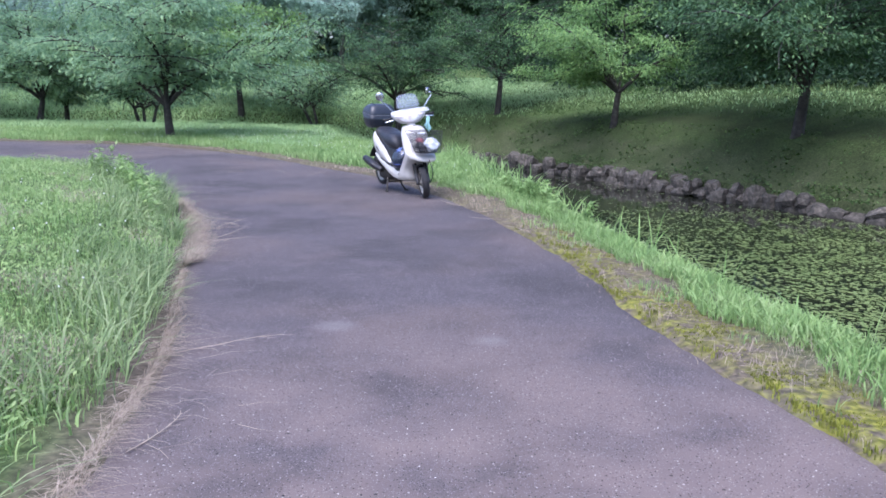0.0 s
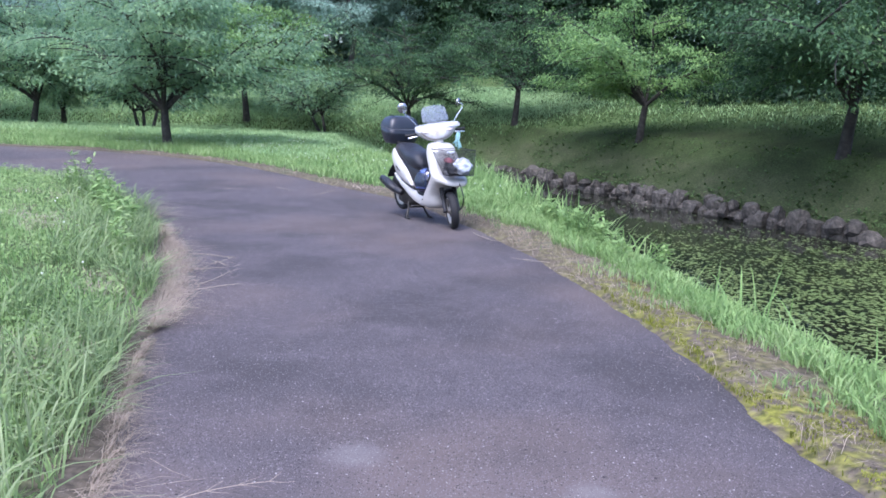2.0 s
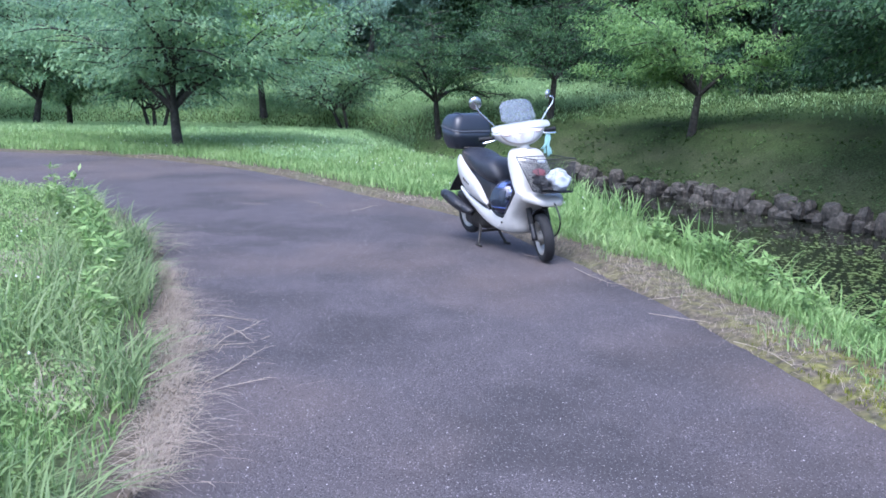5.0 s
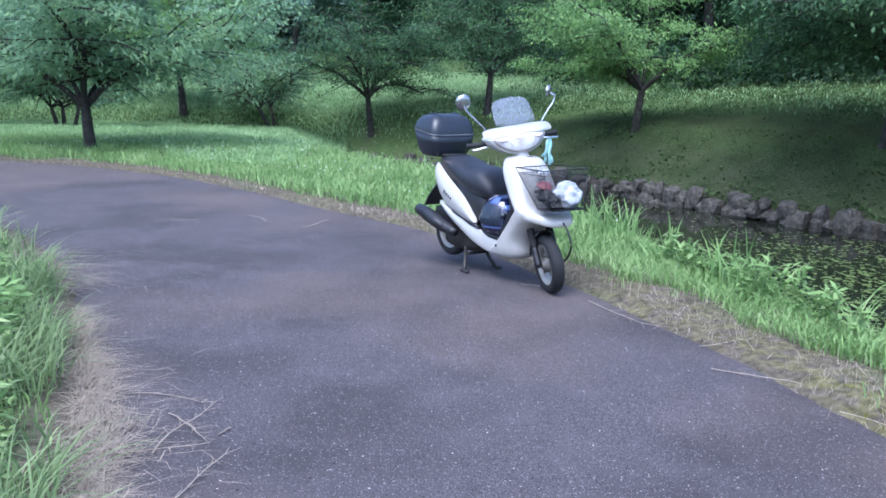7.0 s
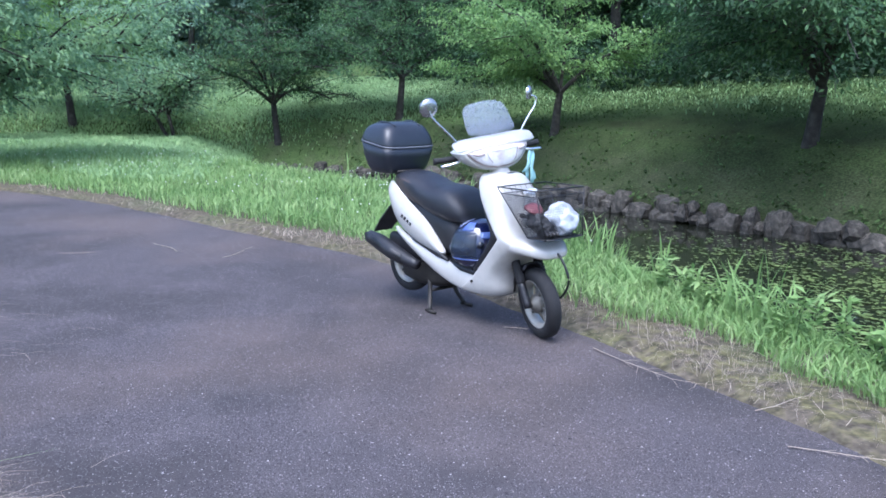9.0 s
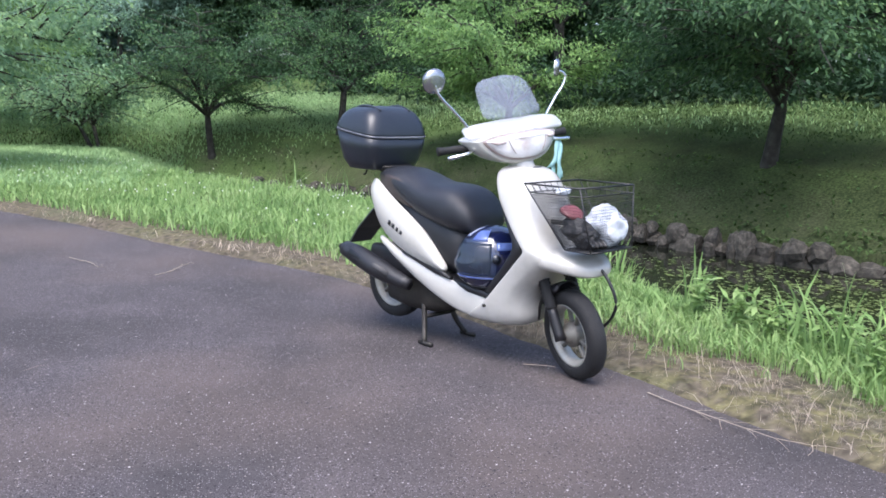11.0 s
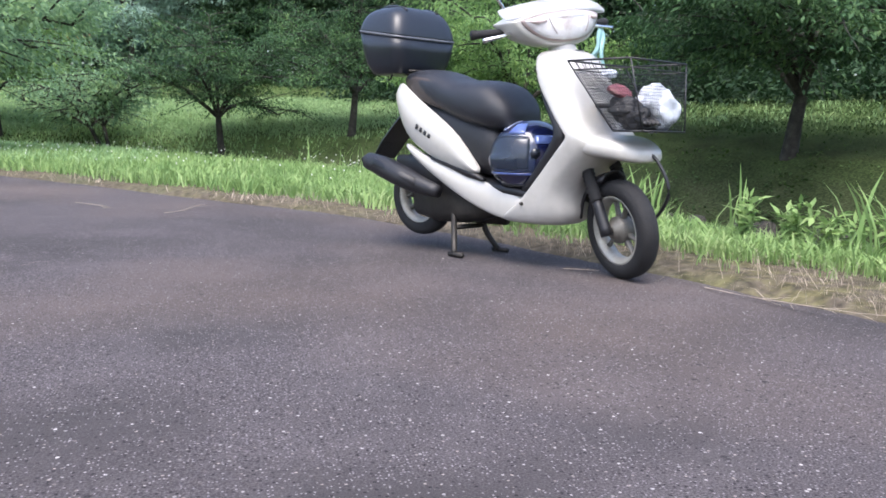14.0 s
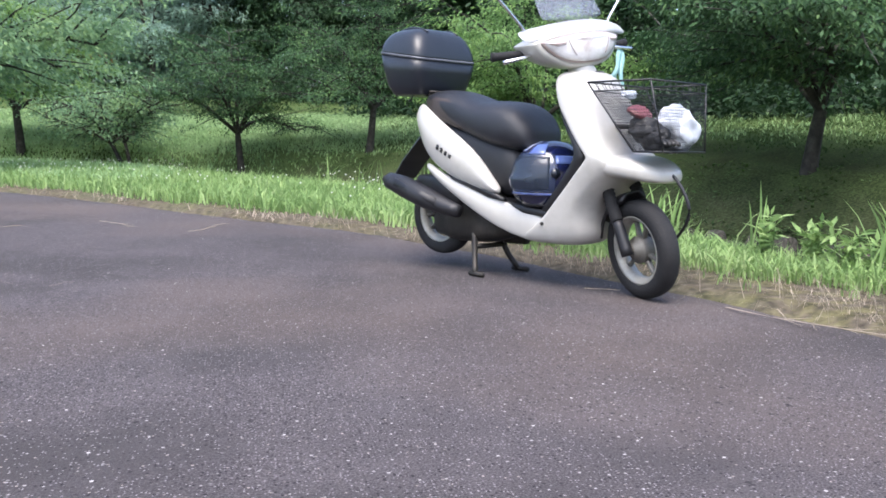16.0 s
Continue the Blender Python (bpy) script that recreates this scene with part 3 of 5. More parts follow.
THIN = make_tree(61, fork=0.9, trunk=0.07, reach=2.6, limbs=5, leaves=9000, stems=3, leafmat=LEAF)
TALL = [make_tree(70 + k, fork=2.2, trunk=0.2, reach=3.6, rise=0.7, limbs=9, leaves=9000, leaf=0.3, tiers=4, leafmat=LEAF_WOOD_SHADED) for k in range(3)]
PALE = [make_tree(80 + k, fork=1.8, trunk=0.17, reach=3.4, rise=0.7, limbs=9, leaves=10000, leaf=0.23, tiers=3, leafmat=LEAF_HAZED) for k in range(2)]

ROW = "spreading cherry tree with forked dark trunk on the pond bank"
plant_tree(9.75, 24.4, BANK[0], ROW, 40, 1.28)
# Row continued past the view's edge: tree added to shade the right bank.
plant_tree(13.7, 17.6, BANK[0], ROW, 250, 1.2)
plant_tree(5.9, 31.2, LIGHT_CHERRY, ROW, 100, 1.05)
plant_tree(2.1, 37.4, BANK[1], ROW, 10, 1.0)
plant_tree(-2.1, 37.8, BANK[1], "spreading cherry tree on the grassy slope, leaves darkened by painted shade", 200, 0.92)
plant_tree(-7.3, 23.0, CHERRY[1], "broad cherry tree with low limbs on the grass", 300, 1.0, "trees on the lawn")
plant_tree(-5.5, 37.5, THIN, "slender many-stemmed tree leaning over the grass", 60, 0.95, "trees on the lawn")
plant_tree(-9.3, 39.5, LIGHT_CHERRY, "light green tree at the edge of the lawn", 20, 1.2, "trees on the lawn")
plant_tree(-14.8, 31.5, CHERRY[2], "spreading cherry tree on the far lawn", 150, 1.0, "trees on the lawn")
plant_tree(-15.5, 35.5, CHERRY[0], "spreading cherry tree on the far lawn", 250, 1.0, "trees on the lawn")
plant_tree(-11.6, 33.5, THIN, "slender many-stemmed tree on the far lawn", 10, 1.0, "trees on the lawn")
plant_tree(-20.5, 38, CHERRY[2], "spreading cherry tree on the far lawn", 70, 1.1, "trees on the lawn")
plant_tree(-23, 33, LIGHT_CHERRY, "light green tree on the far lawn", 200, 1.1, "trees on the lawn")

# the wood behind, tree by tree where it can be told apart
for k in range(30):
    u = k / 29
    x = -36 + 66 * u + rng.normal(0, 1.0)
    back = rng.uniform(0, 9) + (3 if k % 2 else 0)
    y = 60 - 27 * step(x, 0, 24) + back - 4 * step(-x, 10, 30)
    left_wood = x < -4
    # Left end lowered for a sky gap; right end enlarged to block sky light.
    low = 0.72 if x < -0.38 * y else 1.3 if x > 2 else 1.0
    plant_tree(x, y, PALE[k % 2] if left_wood else TALL[k % 3], "tall leafy tree in the wood behind the lawn" if left_wood else "tall tree in the wood above the bank, shade painted into its leaves", rng.uniform(0, 360), low * rng.uniform(0.95, 1.35), "wood behind the lawn", rng.uniform(1.0, 1.3))

# the depth of the wood: leaf clumps between and behind the trees
def clumps(name, x, y, lift, size, count, leaf, material, label):
    cv, cf, cb = [], [], 0
    for px, py, zz, up, sz in zip(x, y, height(x, y), lift, size):
        c = rng.normal(0, 1, (count, 3))
        c /= np.linalg.norm(c, axis=1)[:, None]
        c = c * [1.0, 1.0, 0.85] * rng.uniform(0.55, 1.05, (count, 1)) * sz + [px, py, zz + up]
        v, f = leaf_arrays(c, rng.uniform(0, 6.28, count), leaf, rng, 0.4, 0.5)
        cv.append(v), cf.append(f + cb)
        cb += len(v)
    tagged(part(name, mesh_from(name, np.concatenate(cv), [np.concatenate(cf)]), material, shade=False), label, "woods", kind="stuff")


def wood_edge(x):
    return 58 - 29 * step(x, 0, 24) - 4 * step(-x, 10, 30)


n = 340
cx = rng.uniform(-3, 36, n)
clumps("wood_foliage", cx, wood_edge(cx) + rng.uniform(5, 13, n), rng.uniform(0.5, 13, n), rng.uniform(1.6, 2.8, n), 260, 0.42, LEAF_WOOD_SHADED, "foliage in the depth of the wood, shade painted in")
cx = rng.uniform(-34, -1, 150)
clumps("wood_foliage", cx, wood_edge(cx) + rng.uniform(9, 17, 150), rng.uniform(0.5, 12, 150) * np.where(cx > -21, 1, 0.5), rng.uniform(1.6, 2.8, 150), 240, 0.42, LEAF_HAZED, "green foliage in the depth of the wood, haze painted in")
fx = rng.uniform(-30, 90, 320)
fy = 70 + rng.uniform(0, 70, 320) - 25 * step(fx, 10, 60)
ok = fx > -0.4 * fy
clumps("far_woods", fx[ok], fy[ok], rng.uniform(2, 7, ok.sum()), rng.uniform(2.8, 4.2, ok.sum()), 130, 1.1, LEAF_WOOD_SHADED, "dense green wood on the hillside, darkened by painted shade")
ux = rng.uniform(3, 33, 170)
clumps("undergrowth", ux, wood_edge(ux) - 12 + rng.uniform(0, 9, 170) + 5 * step(ux, 5, 20), np.full(170, 0.6), rng.uniform(0.8, 1.7, 170), 180, 0.3, LEAF_WOOD_SHADED, "dense shrubs along the wood's edge, darkened by painted shade")

wr = rng.normal(0, 1, (150, 3)) * [0.75, 0.5, 0.3] + [-8.35, 43, 3.6]
v, f = leaf_arrays(wr, rng.uniform(0, 6.28, 150), 0.2, rng)
tagged(part("withered_foliage", mesh_from("withered_foliage", v, [f]), LEAF_RED, shade=False), "withered red-brown foliage among the green trees", "foliage", kind="stuff")

# ---- the parked scooter; its own axes: x ahead, y to its left, z up, origin under the front wheel ----


def rings(sections, cap=True):
    """A skin over rings of equally many points."""
    bm = bmesh.new()
    rows = [[bm.verts.new(p) for p in s] for s in sections]
    n = len(rows[0])
    for a, b in zip(rows, rows[1:]):
        for i in range(n):
            bm.faces.new((a[i - 1], a[i], b[i], b[i - 1]))
    if cap:
        bm.faces.new(rows[0][::-1])
        bm.faces.new(rows[-1])
    return bm


def oval(w, h, e=2.5, n=18):
    out = []
    for k in range(n):
        a = 2 * math.pi * k / n
        c, s = math.cos(a), math.sin(a)
        out.append((w * math.copysign(abs(c) ** (2 / e), c), h * math.copysign(abs(s) ** (2 / e), s)))
    return out


def along_x(rows, e=2.6, n=18):
    """rows of x, lowest z, highest z, half width."""
    return rings([[(x, y, (a + b) / 2 + z) for y, z in oval(w, (b - a) / 2, e, n)] for x, a, b, w in rows])


def along_z(rows, e=2.8, n=20):
    """rows of z, rear x, front x, half width."""
    return rings([[((a + b) / 2 + x, y, z) for x, y in oval((b - a) / 2, w, e, n)] for z, a, b, w in rows])


def bar(points, radius, sides=10, n=0):
    pts = spline(points, n) if n else np.asarray(points, float)
    rad = np.full(len(pts), radius) if np.isscalar(radius) else np.interp(np.linspace(0, 1, len(pts)), np.linspace(0, 1, len(radius)), radius)
    tan = np.gradient(pts, axis=0)
    tan /= np.linalg.norm(tan, axis=1)[:, None]
    secs = []
    ref = Vector((0, 0, 1)) if abs(tan[0][2]) < 0.9 else Vector((1, 0, 0))
    for p, t, r in zip(pts, tan, rad):
        u = Vector(t).cross(ref).normalized()
        w = Vector(t).cross(u)
        secs.append([Vector(p) + (u * math.cos(a) + w * math.sin(a)) * float(r) for a in np.linspace(0, 2 * math.pi, sides, endpoint=False)])
    return rings(secs)


def turned_y(profile, sides=40, closed=True):
    """A body of rotation about the y axis from (radius, y) pairs."""
    bm = bmesh.new()
    rows = [[bm.verts.new((r * math.cos(a), y, r * math.sin(a))) for r, y in profile] for a in np.linspace(0, 2 * math.pi, sides, endpoint=False)]
    m = len(profile)
    for a, b in zip(rows, rows[1:] + rows[:1]):
        for i in range(m if closed else m - 1):
            bm.faces.new((a[i], a[(i + 1) % m], b[(i + 1) % m], b[i]))
    return bm


def moved(bm, m):
    bmesh.ops.transform(bm, matrix=m, verts=bm.verts)
    return bm


def block(size, m=Matrix(), bevel=0.005):
    bm = bmesh.new()
    bmesh.ops.create_cube(bm, size=1)
    bmesh.ops.scale(bm, vec=size, verts=bm.verts)
    if bevel:
        bmesh.ops.bevel(bm, geom=bm.edges[:] + bm.verts[:], offset=bevel, segments=2, affect="EDGES")
    return moved(bm, m)


def joined(*bms):
    out = bmesh.new()
    for b in bms:
        me = bpy.data.meshes.new("piece")
        b.to_mesh(me)
        b.free()
        out.from_mesh(me)
        bpy.data.meshes.remove(me)
    return out


def side_shell(rows, sgn, bulge=0.02, thick=0.018, k=7):
    """A curved side panel: rows of x, lowest z, highest z, y at its edges."""
    secs = []
    for x, a, b, y in rows:
        outer = [(x, sgn * (y + bulge * math.sin(math.pi * i / (k - 1))), a + (b - a) * i / (k - 1)) for i in range(k)]
        inner = [(x, sgn * (y - thick), a + (b - a) * i / (k - 1)) for i in range(k - 1, -1, -1)]
        secs.append(outer + inner)
    return rings(secs)


scooter = tagged(new("scooter"), "white motor scooter with black top box, parked on the road", "scooter")
BIKE = pose(-0.295, 11.27, 0.002, 0, 0, -60)
scooter.matrix_basis = BIKE
STEER = Matrix.Translation((0.06, 0, 0)) @ Matrix.Rotation(radians(-20), 4, Vector((-0.43, 0, 0.9)).normalized()) @ Matrix.Translation((-0.06, 0, 0))


def make_wheel(name, centre, m, spokes=6):
    w = part(name, turned_y([(0.204, -0.012), (0.199, -0.03), (0.180, -0.043), (0.155, -0.042), (0.138, -0.034), (0.138, 0.034), (0.155, 0.042), (0.180, 0.043), (0.199, 0.03), (0.204, 0.012)], 56), RUBBER, scooter, "worn black tyre")
    w.name = name
    w.matrix_basis = m @ Matrix.Translation(centre)
    part("rim", turned_y([(0.143, -0.037), (0.146, -0.030), (0.128, -0.024), (0.124, -0.012), (0.124, 0.012), (0.128, 0.024), (0.146, 0.030), (0.143, 0.037), (0.134, 0.034), (0.118, 0.014), (0.118, -0.014), (0.134, -0.034)], 48), ALLOY, w, "scuffed cast alloy rim")
    for k in range(spokes):
        a = 120 * (k // 2) + (17 if k % 2 else -17) + 35
        part("spoke", moved(rings([[(r, y, z) for y, z in oval(wd, hh, 2.6, 10)] for r, wd, hh in ((0.03, 0.016, 0.014), (0.07, 0.012, 0.008), (0.10, 0.011, 0.007), (0.126, 0.014, 0.012))]), Matrix.Rotation(radians(a), 4, "Y")), HUBGREY, w)
    part("hub", turned_y([(0.0001, -0.05), (0.03, -0.05), (0.034, -0.036), (0.053, -0.03), (0.057, -0.02), (0.057, 0.02), (0.052, 0.03), (0.03, 0.05), (0.0001, 0.05)], 32, False), HUBGREY, w, "grey drum brake hub")
    part("axle_nut", turned_y([(0.0001, -0.082), (0.012, -0.082), (0.015, -0.075), (0.015, 0.075), (0.012, 0.082), (0.0001, 0.082)], 6, False), IRON, w)
    return w


make_wheel("front_wheel", (0, 0, 0.204), STEER)
make_wheel("rear_wheel", (-1.215, 0, 0.262), Matrix())

# front fork with rubber boots, and the inner fender
for s in (-1, 1):
    part("fork_slider", moved(bar([(0.0, s * 0.072, 0.19), (-0.018, s * 0.072, 0.23), (-0.062, s * 0.07, 0.33)], [0.026, 0.024, 0.022], 12, 6), STEER), BLACK, scooter)
    boot = [(-0.06 - 0.062 * u, s * 0.07, 0.325 + 0.145 * u) for u in np.linspace(0, 1, 19)]
    part("fork_boot", moved(bar(boot, [0.029 if k % 2 else 0.023 for k in range(19)], 12), STEER), RUBBER, scooter, "ribbed rubber fork boot")
    part("fork_tube", moved(bar([(-0.12, s * 0.068, 0.465), (-0.19, s * 0.05, 0.63)], 0.02, 10), STEER), IRON, scooter)
arch = [[(0.004 + (0.232 + d) * math.cos(a), y, 0.204 + (0.232 + d) * math.sin(a)) for d, y in ((0.012, 0.0), (0.008, 0.035), (-0.012, 0.058), (-0.03, 0.06), (-0.02, 0.045), (0.0, 0.03), (0.004, 0.0), (0.0, -0.03), (-0.02, -0.045), (-0.03, -0.06), (-0.012, -0.058), (0.008, -0.035))] for a in np.linspace(radians(100), radians(172), 12)]
part("front_mudguard", moved(rings(arch), STEER), BLACK, scooter, "black inner mudguard")
part("brake_cable", moved(bar([(0.02, 0.085, 0.2), (0.10, 0.1, 0.25), (0.17, 0.11, 0.36), (0.12, 0.1, 0.48), (-0.05, 0.07, 0.56)], 0.007, 8, 24), STEER), BLACK, scooter)

# white front apron with its nose, and the dark inner shield
def apron_ring(z, rear, front, w, k=9):
    """A flat-backed section: straight flanks, then a rounded front."""
    mid = rear + 0.45 * (front - rear)
    half = [(rear, 0.0), (rear, 0.6 * w), (rear, 0.97 * w), (rear + 0.006, w), (0.5 * (rear + mid), 1.01 * w)]
    half += [(mid + (front - mid) * math.sin(a) ** 0.9, w * max(0.0, math.cos(a)) ** 0.7) for a in np.linspace(0.08, math.pi / 2, k)]
    return [(x, -y, z) for x, y in half] + [(x, y, z) for x, y in half[-2:0:-1]]


apron = part("front_apron", rings([apron_ring(*r) for r in ((0.19, -0.50, -0.31, 0.095), (0.197, -0.535, -0.265, 0.13), (0.215, -0.55, -0.225, 0.15), (0.26, -0.475, -0.2, 0.162), (0.305, -0.415, -0.215, 0.168), (0.377, -0.35, -0.19, 0.174), (0.436, -0.292, -0.125, 0.182), (0.495, -0.235, -0.05, 0.193), (0.535, -0.195, -0.01, 0.202), (0.568, -0.162, -0.035, 0.206), (0.58, -0.168, -0.06, 0.205), (0.61, -0.20, -0.088, 0.2), (0.66, -0.245, -0.105, 0.192), (0.72, -0.292, -0.125, 0.183), (0.788, -0.345, -0.15, 0.173), (0.85, -0.37, -0.178, 0.16), (0.895, -0.386, -0.205, 0.142), (0.922, -0.388, -0.24, 0.115), (0.936, -0.37, -0.275, 0.075))]), WHITE, scooter, "pearl white front apron", levels=1)
part("apron_badge", block((0.006, 0.055, 0.012), Matrix.Translation((-0.262, 0, 0.929)) @ Matrix.Rotation(radians(48), 4, "Y"), 0.002), GREYLINE, apron, "small dark badge")
for s in (-1, 1):
    part("screw", moved(turned_y([(0.0001, -0.004), (0.007, -0.004), (0.008, 0.0), (0.008, 0.006)], 12, False), Matrix.Translation((-0.41, s * 0.1715, 0.283)) @ Matrix.Rotation(0 if s < 0 else math.pi, 4, "X")), IRON, apron, "dark screw head")
part("nose", rings([[(x, y, zc + z) for y, z in oval(w, hh, 3.4, 20)] for x, zc, w, hh in ((-0.16, 0.54, 0.19, 0.045), (-0.08, 0.54, 0.195, 0.05), (-0.01, 0.535, 0.178, 0.05), (0.045, 0.522, 0.15, 0.045), (0.085, 0.51, 0.118, 0.036), (0.11, 0.503, 0.088, 0.026), (0.118, 0.499, 0.055, 0.013))]), WHITE, scooter, levels=1)
part("inner_shield", along_z([(0.31, -0.50, -0.41, 0.135), (0.36, -0.44, -0.345, 0.15), (0.45, -0.355, -0.26, 0.168), (0.54, -0.275, -0.185, 0.188), (0.585, -0.245, -0.16, 0.194), (0.64, -0.275, -0.215, 0.184), (0.72, -0.335, -0.275, 0.168), (0.80, -0.385, -0.33, 0.135), (0.86, -0.405, -0.365, 0.09)], 4.0), BLACK, scooter, "dark inner leg shield", levels=1)
part("steering_neck", moved(bar([(-0.30, 0, 0.88), (-0.385, 0, 1.0)], [0.06, 0.05], 14), STEER), WHITE, scooter)

# floor, skirts and rear body
part("belly", along_x([(-0.30, 0.21, 0.315, 0.09), (-0.38, 0.19, 0.322, 0.118), (-0.5, 0.185, 0.335, 0.128), (-0.65, 0.22, 0.36, 0.134), (-0.8, 0.29, 0.39, 0.138), (-0.9, 0.33, 0.41, 0.125)], 3.4), WHITE, scooter, levels=1)
mat_rows = [(-0.345, 0.300, 0.336, 0.115), (-0.4, 0.30, 0.342, 0.135), (-0.55, 0.31, 0.355, 0.137), (-0.72, 0.33, 0.382, 0.13)]
part("floor_mat", along_x(mat_rows, 5.0), BLACK, scooter, "black ribbed floor board")
for s in (-1, 1):
    part("lower_skirt", side_shell([(-0.42, 0.20, 0.315, 0.118), (-0.55, 0.195, 0.338, 0.128), (-0.7, 0.235, 0.372, 0.138), (-0.85, 0.30, 0.408, 0.145), (-1.0, 0.375, 0.445, 0.147), (-1.12, 0.44, 0.495, 0.145), (-1.2, 0.50, 0.53, 0.14)], s, 0.012), WHITE, scooter, levels=1)
    part("skirt_trim", side_shell([(-0.66, 0.363, 0.378, 0.146), (-0.76, 0.377, 0.42, 0.150), (-0.88, 0.415, 0.45, 0.152), (-1.0, 0.448, 0.462, 0.15)], s, 0.008), BLACK, scooter)
    shell = part("side_cover", side_shell([(-0.69, 0.395, 0.415, 0.138), (-0.74, 0.39, 0.47, 0.146), (-0.82, 0.405, 0.565, 0.152), (-0.92, 0.43, 0.635, 0.156), (-1.04, 0.475, 0.70, 0.156), (-1.16, 0.53, 0.77, 0.148), (-1.23, 0.60, 0.815, 0.136), (-1.28, 0.675, 0.815, 0.115), (-1.31, 0.73, 0.795, 0.085)], s, 0.026), WHITE, scooter, "pearl white side cover", levels=1)
    for k in range(4):
        part("emblem", block((0.02, 0.003, 0.026 - 0.002 * k), Matrix.Translation((-1.075 + 0.029 * k, s * 0.182, 0.60 - 0.014 * k)) @ Matrix.Rotation(radians(25), 4, "Y"), 0.0015), BLACK, shell, "dark raised emblem")
part("rear_body", along_x([(-0.60, 0.36, 0.62, 0.115), (-0.7, 0.37, 0.645, 0.132), (-0.85, 0.40, 0.69, 0.142), (-1.0, 0.45, 0.735, 0.145), (-1.15, 0.52, 0.775, 0.14), (-1.26, 0.62, 0.79, 0.11), (-1.32, 0.71, 0.785, 0.07)], 3.0), BLACK, scooter, "black body under the seat", levels=1)
seat = part("seat", along_x([(-1.285, 0.80, 0.83, 0.06), (-1.255, 0.785, 0.868, 0.11), (-1.16, 0.75, 0.885, 0.138), (-1.05, 0.69, 0.875, 0.158), (-0.95, 0.655, 0.84, 0.17), (-0.87, 0.63, 0.818, 0.178), (-0.78, 0.60, 0.822, 0.184), (-0.70, 0.588, 0.818, 0.182), (-0.635, 0.582, 0.795, 0.172), (-0.585, 0.586, 0.75, 0.147), (-0.553, 0.592, 0.70, 0.12), (-0.54, 0.61, 0.665, 0.07)], 2.7), SEATMAT, scooter, "black vinyl seat", levels=2)
for s in (-1, 1):
    part("seat_side", side_shell([(-1.22, 0.785, 0.835, 0.115), (-1.14, 0.745, 0.84, 0.136), (-1.05, 0.715, 0.83, 0.147), (-0.98, 0.695, 0.80, 0.152), (-0.93, 0.685, 0.76, 0.153)], s, 0.006, 0.01), SEATBROWN, seat, "brown side of the seat")
part("tail_lamp", block((0.03, 0.13, 0.06), Matrix.Translation((-1.325, 0, 0.755)), 0.012), mat("tail_lens", ((0.25, 0.01, 0.01), (0.4, 0.02, 0.02)), 0.15, coat=1.0), scooter, "red tail lamp")

# rear mudguard, engine, silencer, stand
part("rear_mudguard", rings([[(x + dx, y, z) for dx, y in ((0, -w), (0, w), (-0.02, w * 0.9), (-0.02, -w * 0.9))] for x, z, w in ((-1.24, 0.72, 0.07), (-1.34, 0.62, 0.085), (-1.45, 0.52, 0.085), (-1.53, 0.43, 0.075))]), BLACK, scooter, "black rear mudguard", shade=False)
part("engine", joined(along_x([(-0.68, 0.2, 0.33, 0.09), (-0.85, 0.15, 0.36, 0.11), (-1.05, 0.14, 0.38, 0.10), (-1.2, 0.16, 0.36, 0.08)], 3.5), moved(along_x([(-0.75, 0.14, 0.3, 0.035), (-1.0, 0.13, 0.33, 0.05), (-1.28, 0.15, 0.33, 0.04)], 3.0), Matrix.Translation((0, 0.12, 0)))), IRON, scooter, "dark engine block")
sil = part("silencer", joined(bar([(-0.92, -0.175, 0.30), (-0.99, -0.185, 0.315), (-1.36, -0.20, 0.415), (-1.41, -0.20, 0.425)], [0.03, 0.046, 0.055, 0.054, 0.042], 18, 14)), BLACK, scooter, "matt black silencer")
part("heat_shield", side_shell([(-1.03, 0.315, 0.36, 0.229), (-1.18, 0.35, 0.405, 0.239), (-1.32, 0.39, 0.442, 0.243)], -1, 0.012, 0.006), BLACK, sil)
part("tail_pipe", bar([(-1.405, -0.2, 0.425), (-1.45, -0.2, 0.432)], 0.018, 12), IRON, sil)
part("shock_absorber", bar([(-1.2, 0.09, 0.26), (-1.24, 0.08, 0.6)], [0.03, 0.026, 0.032, 0.026, 0.03], 12, 9), IRON, scooter)
part("air_box", along_x([(-0.98, 0.28, 0.42, 0.05), (-1.12, 0.3, 0.44, 0.05), (-1.3, 0.32, 0.43, 0.035)], 3), BLACK, scooter).location = (0, -0.08, 0.03)
part("centre_stand", joined(bar([(-0.90, -0.09, 0.2), (-0.875, -0.11, 0.1), (-0.83, -0.15, 0.012)], 0.014, 8, 8), bar([(-0.90, 0.09, 0.2), (-0.875, 0.11, 0.1), (-0.83, 0.15, 0.012)], 0.014, 8, 8), bar([(-0.885, -0.1, 0.13), (-0.885, 0.1, 0.13)], 0.012, 8), bar([(-0.865, -0.15, 0.012), (-0.77, -0.155, 0.012)], 0.012, 8), bar([(-0.865, 0.15, 0.012), (-0.77, 0.155, 0.012)], 0.012, 8)), IRON, scooter, "dark iron centre stand")

# head: cowl, lamp, visor, screen, bars, mirrors
head_c = Vector((-0.43, 0, 1.04))


def moon(w, up, down, mid=0.03, n=15):
    """A half-moon outline, flat above and round below, with pointed sides."""
    ys = np.sin(np.linspace(-1, 1, n) * math.pi / 2) * w
    f = 1 - np.abs(ys / w) ** 2.8
    top = [(float(y), mid + up * float(k)) for y, k in zip(ys, f)]
    low = [(float(y), mid - 0.004 - down * float(k) ** 0.85) for y, k in zip(ys, f)]
    return top + low[::-1]


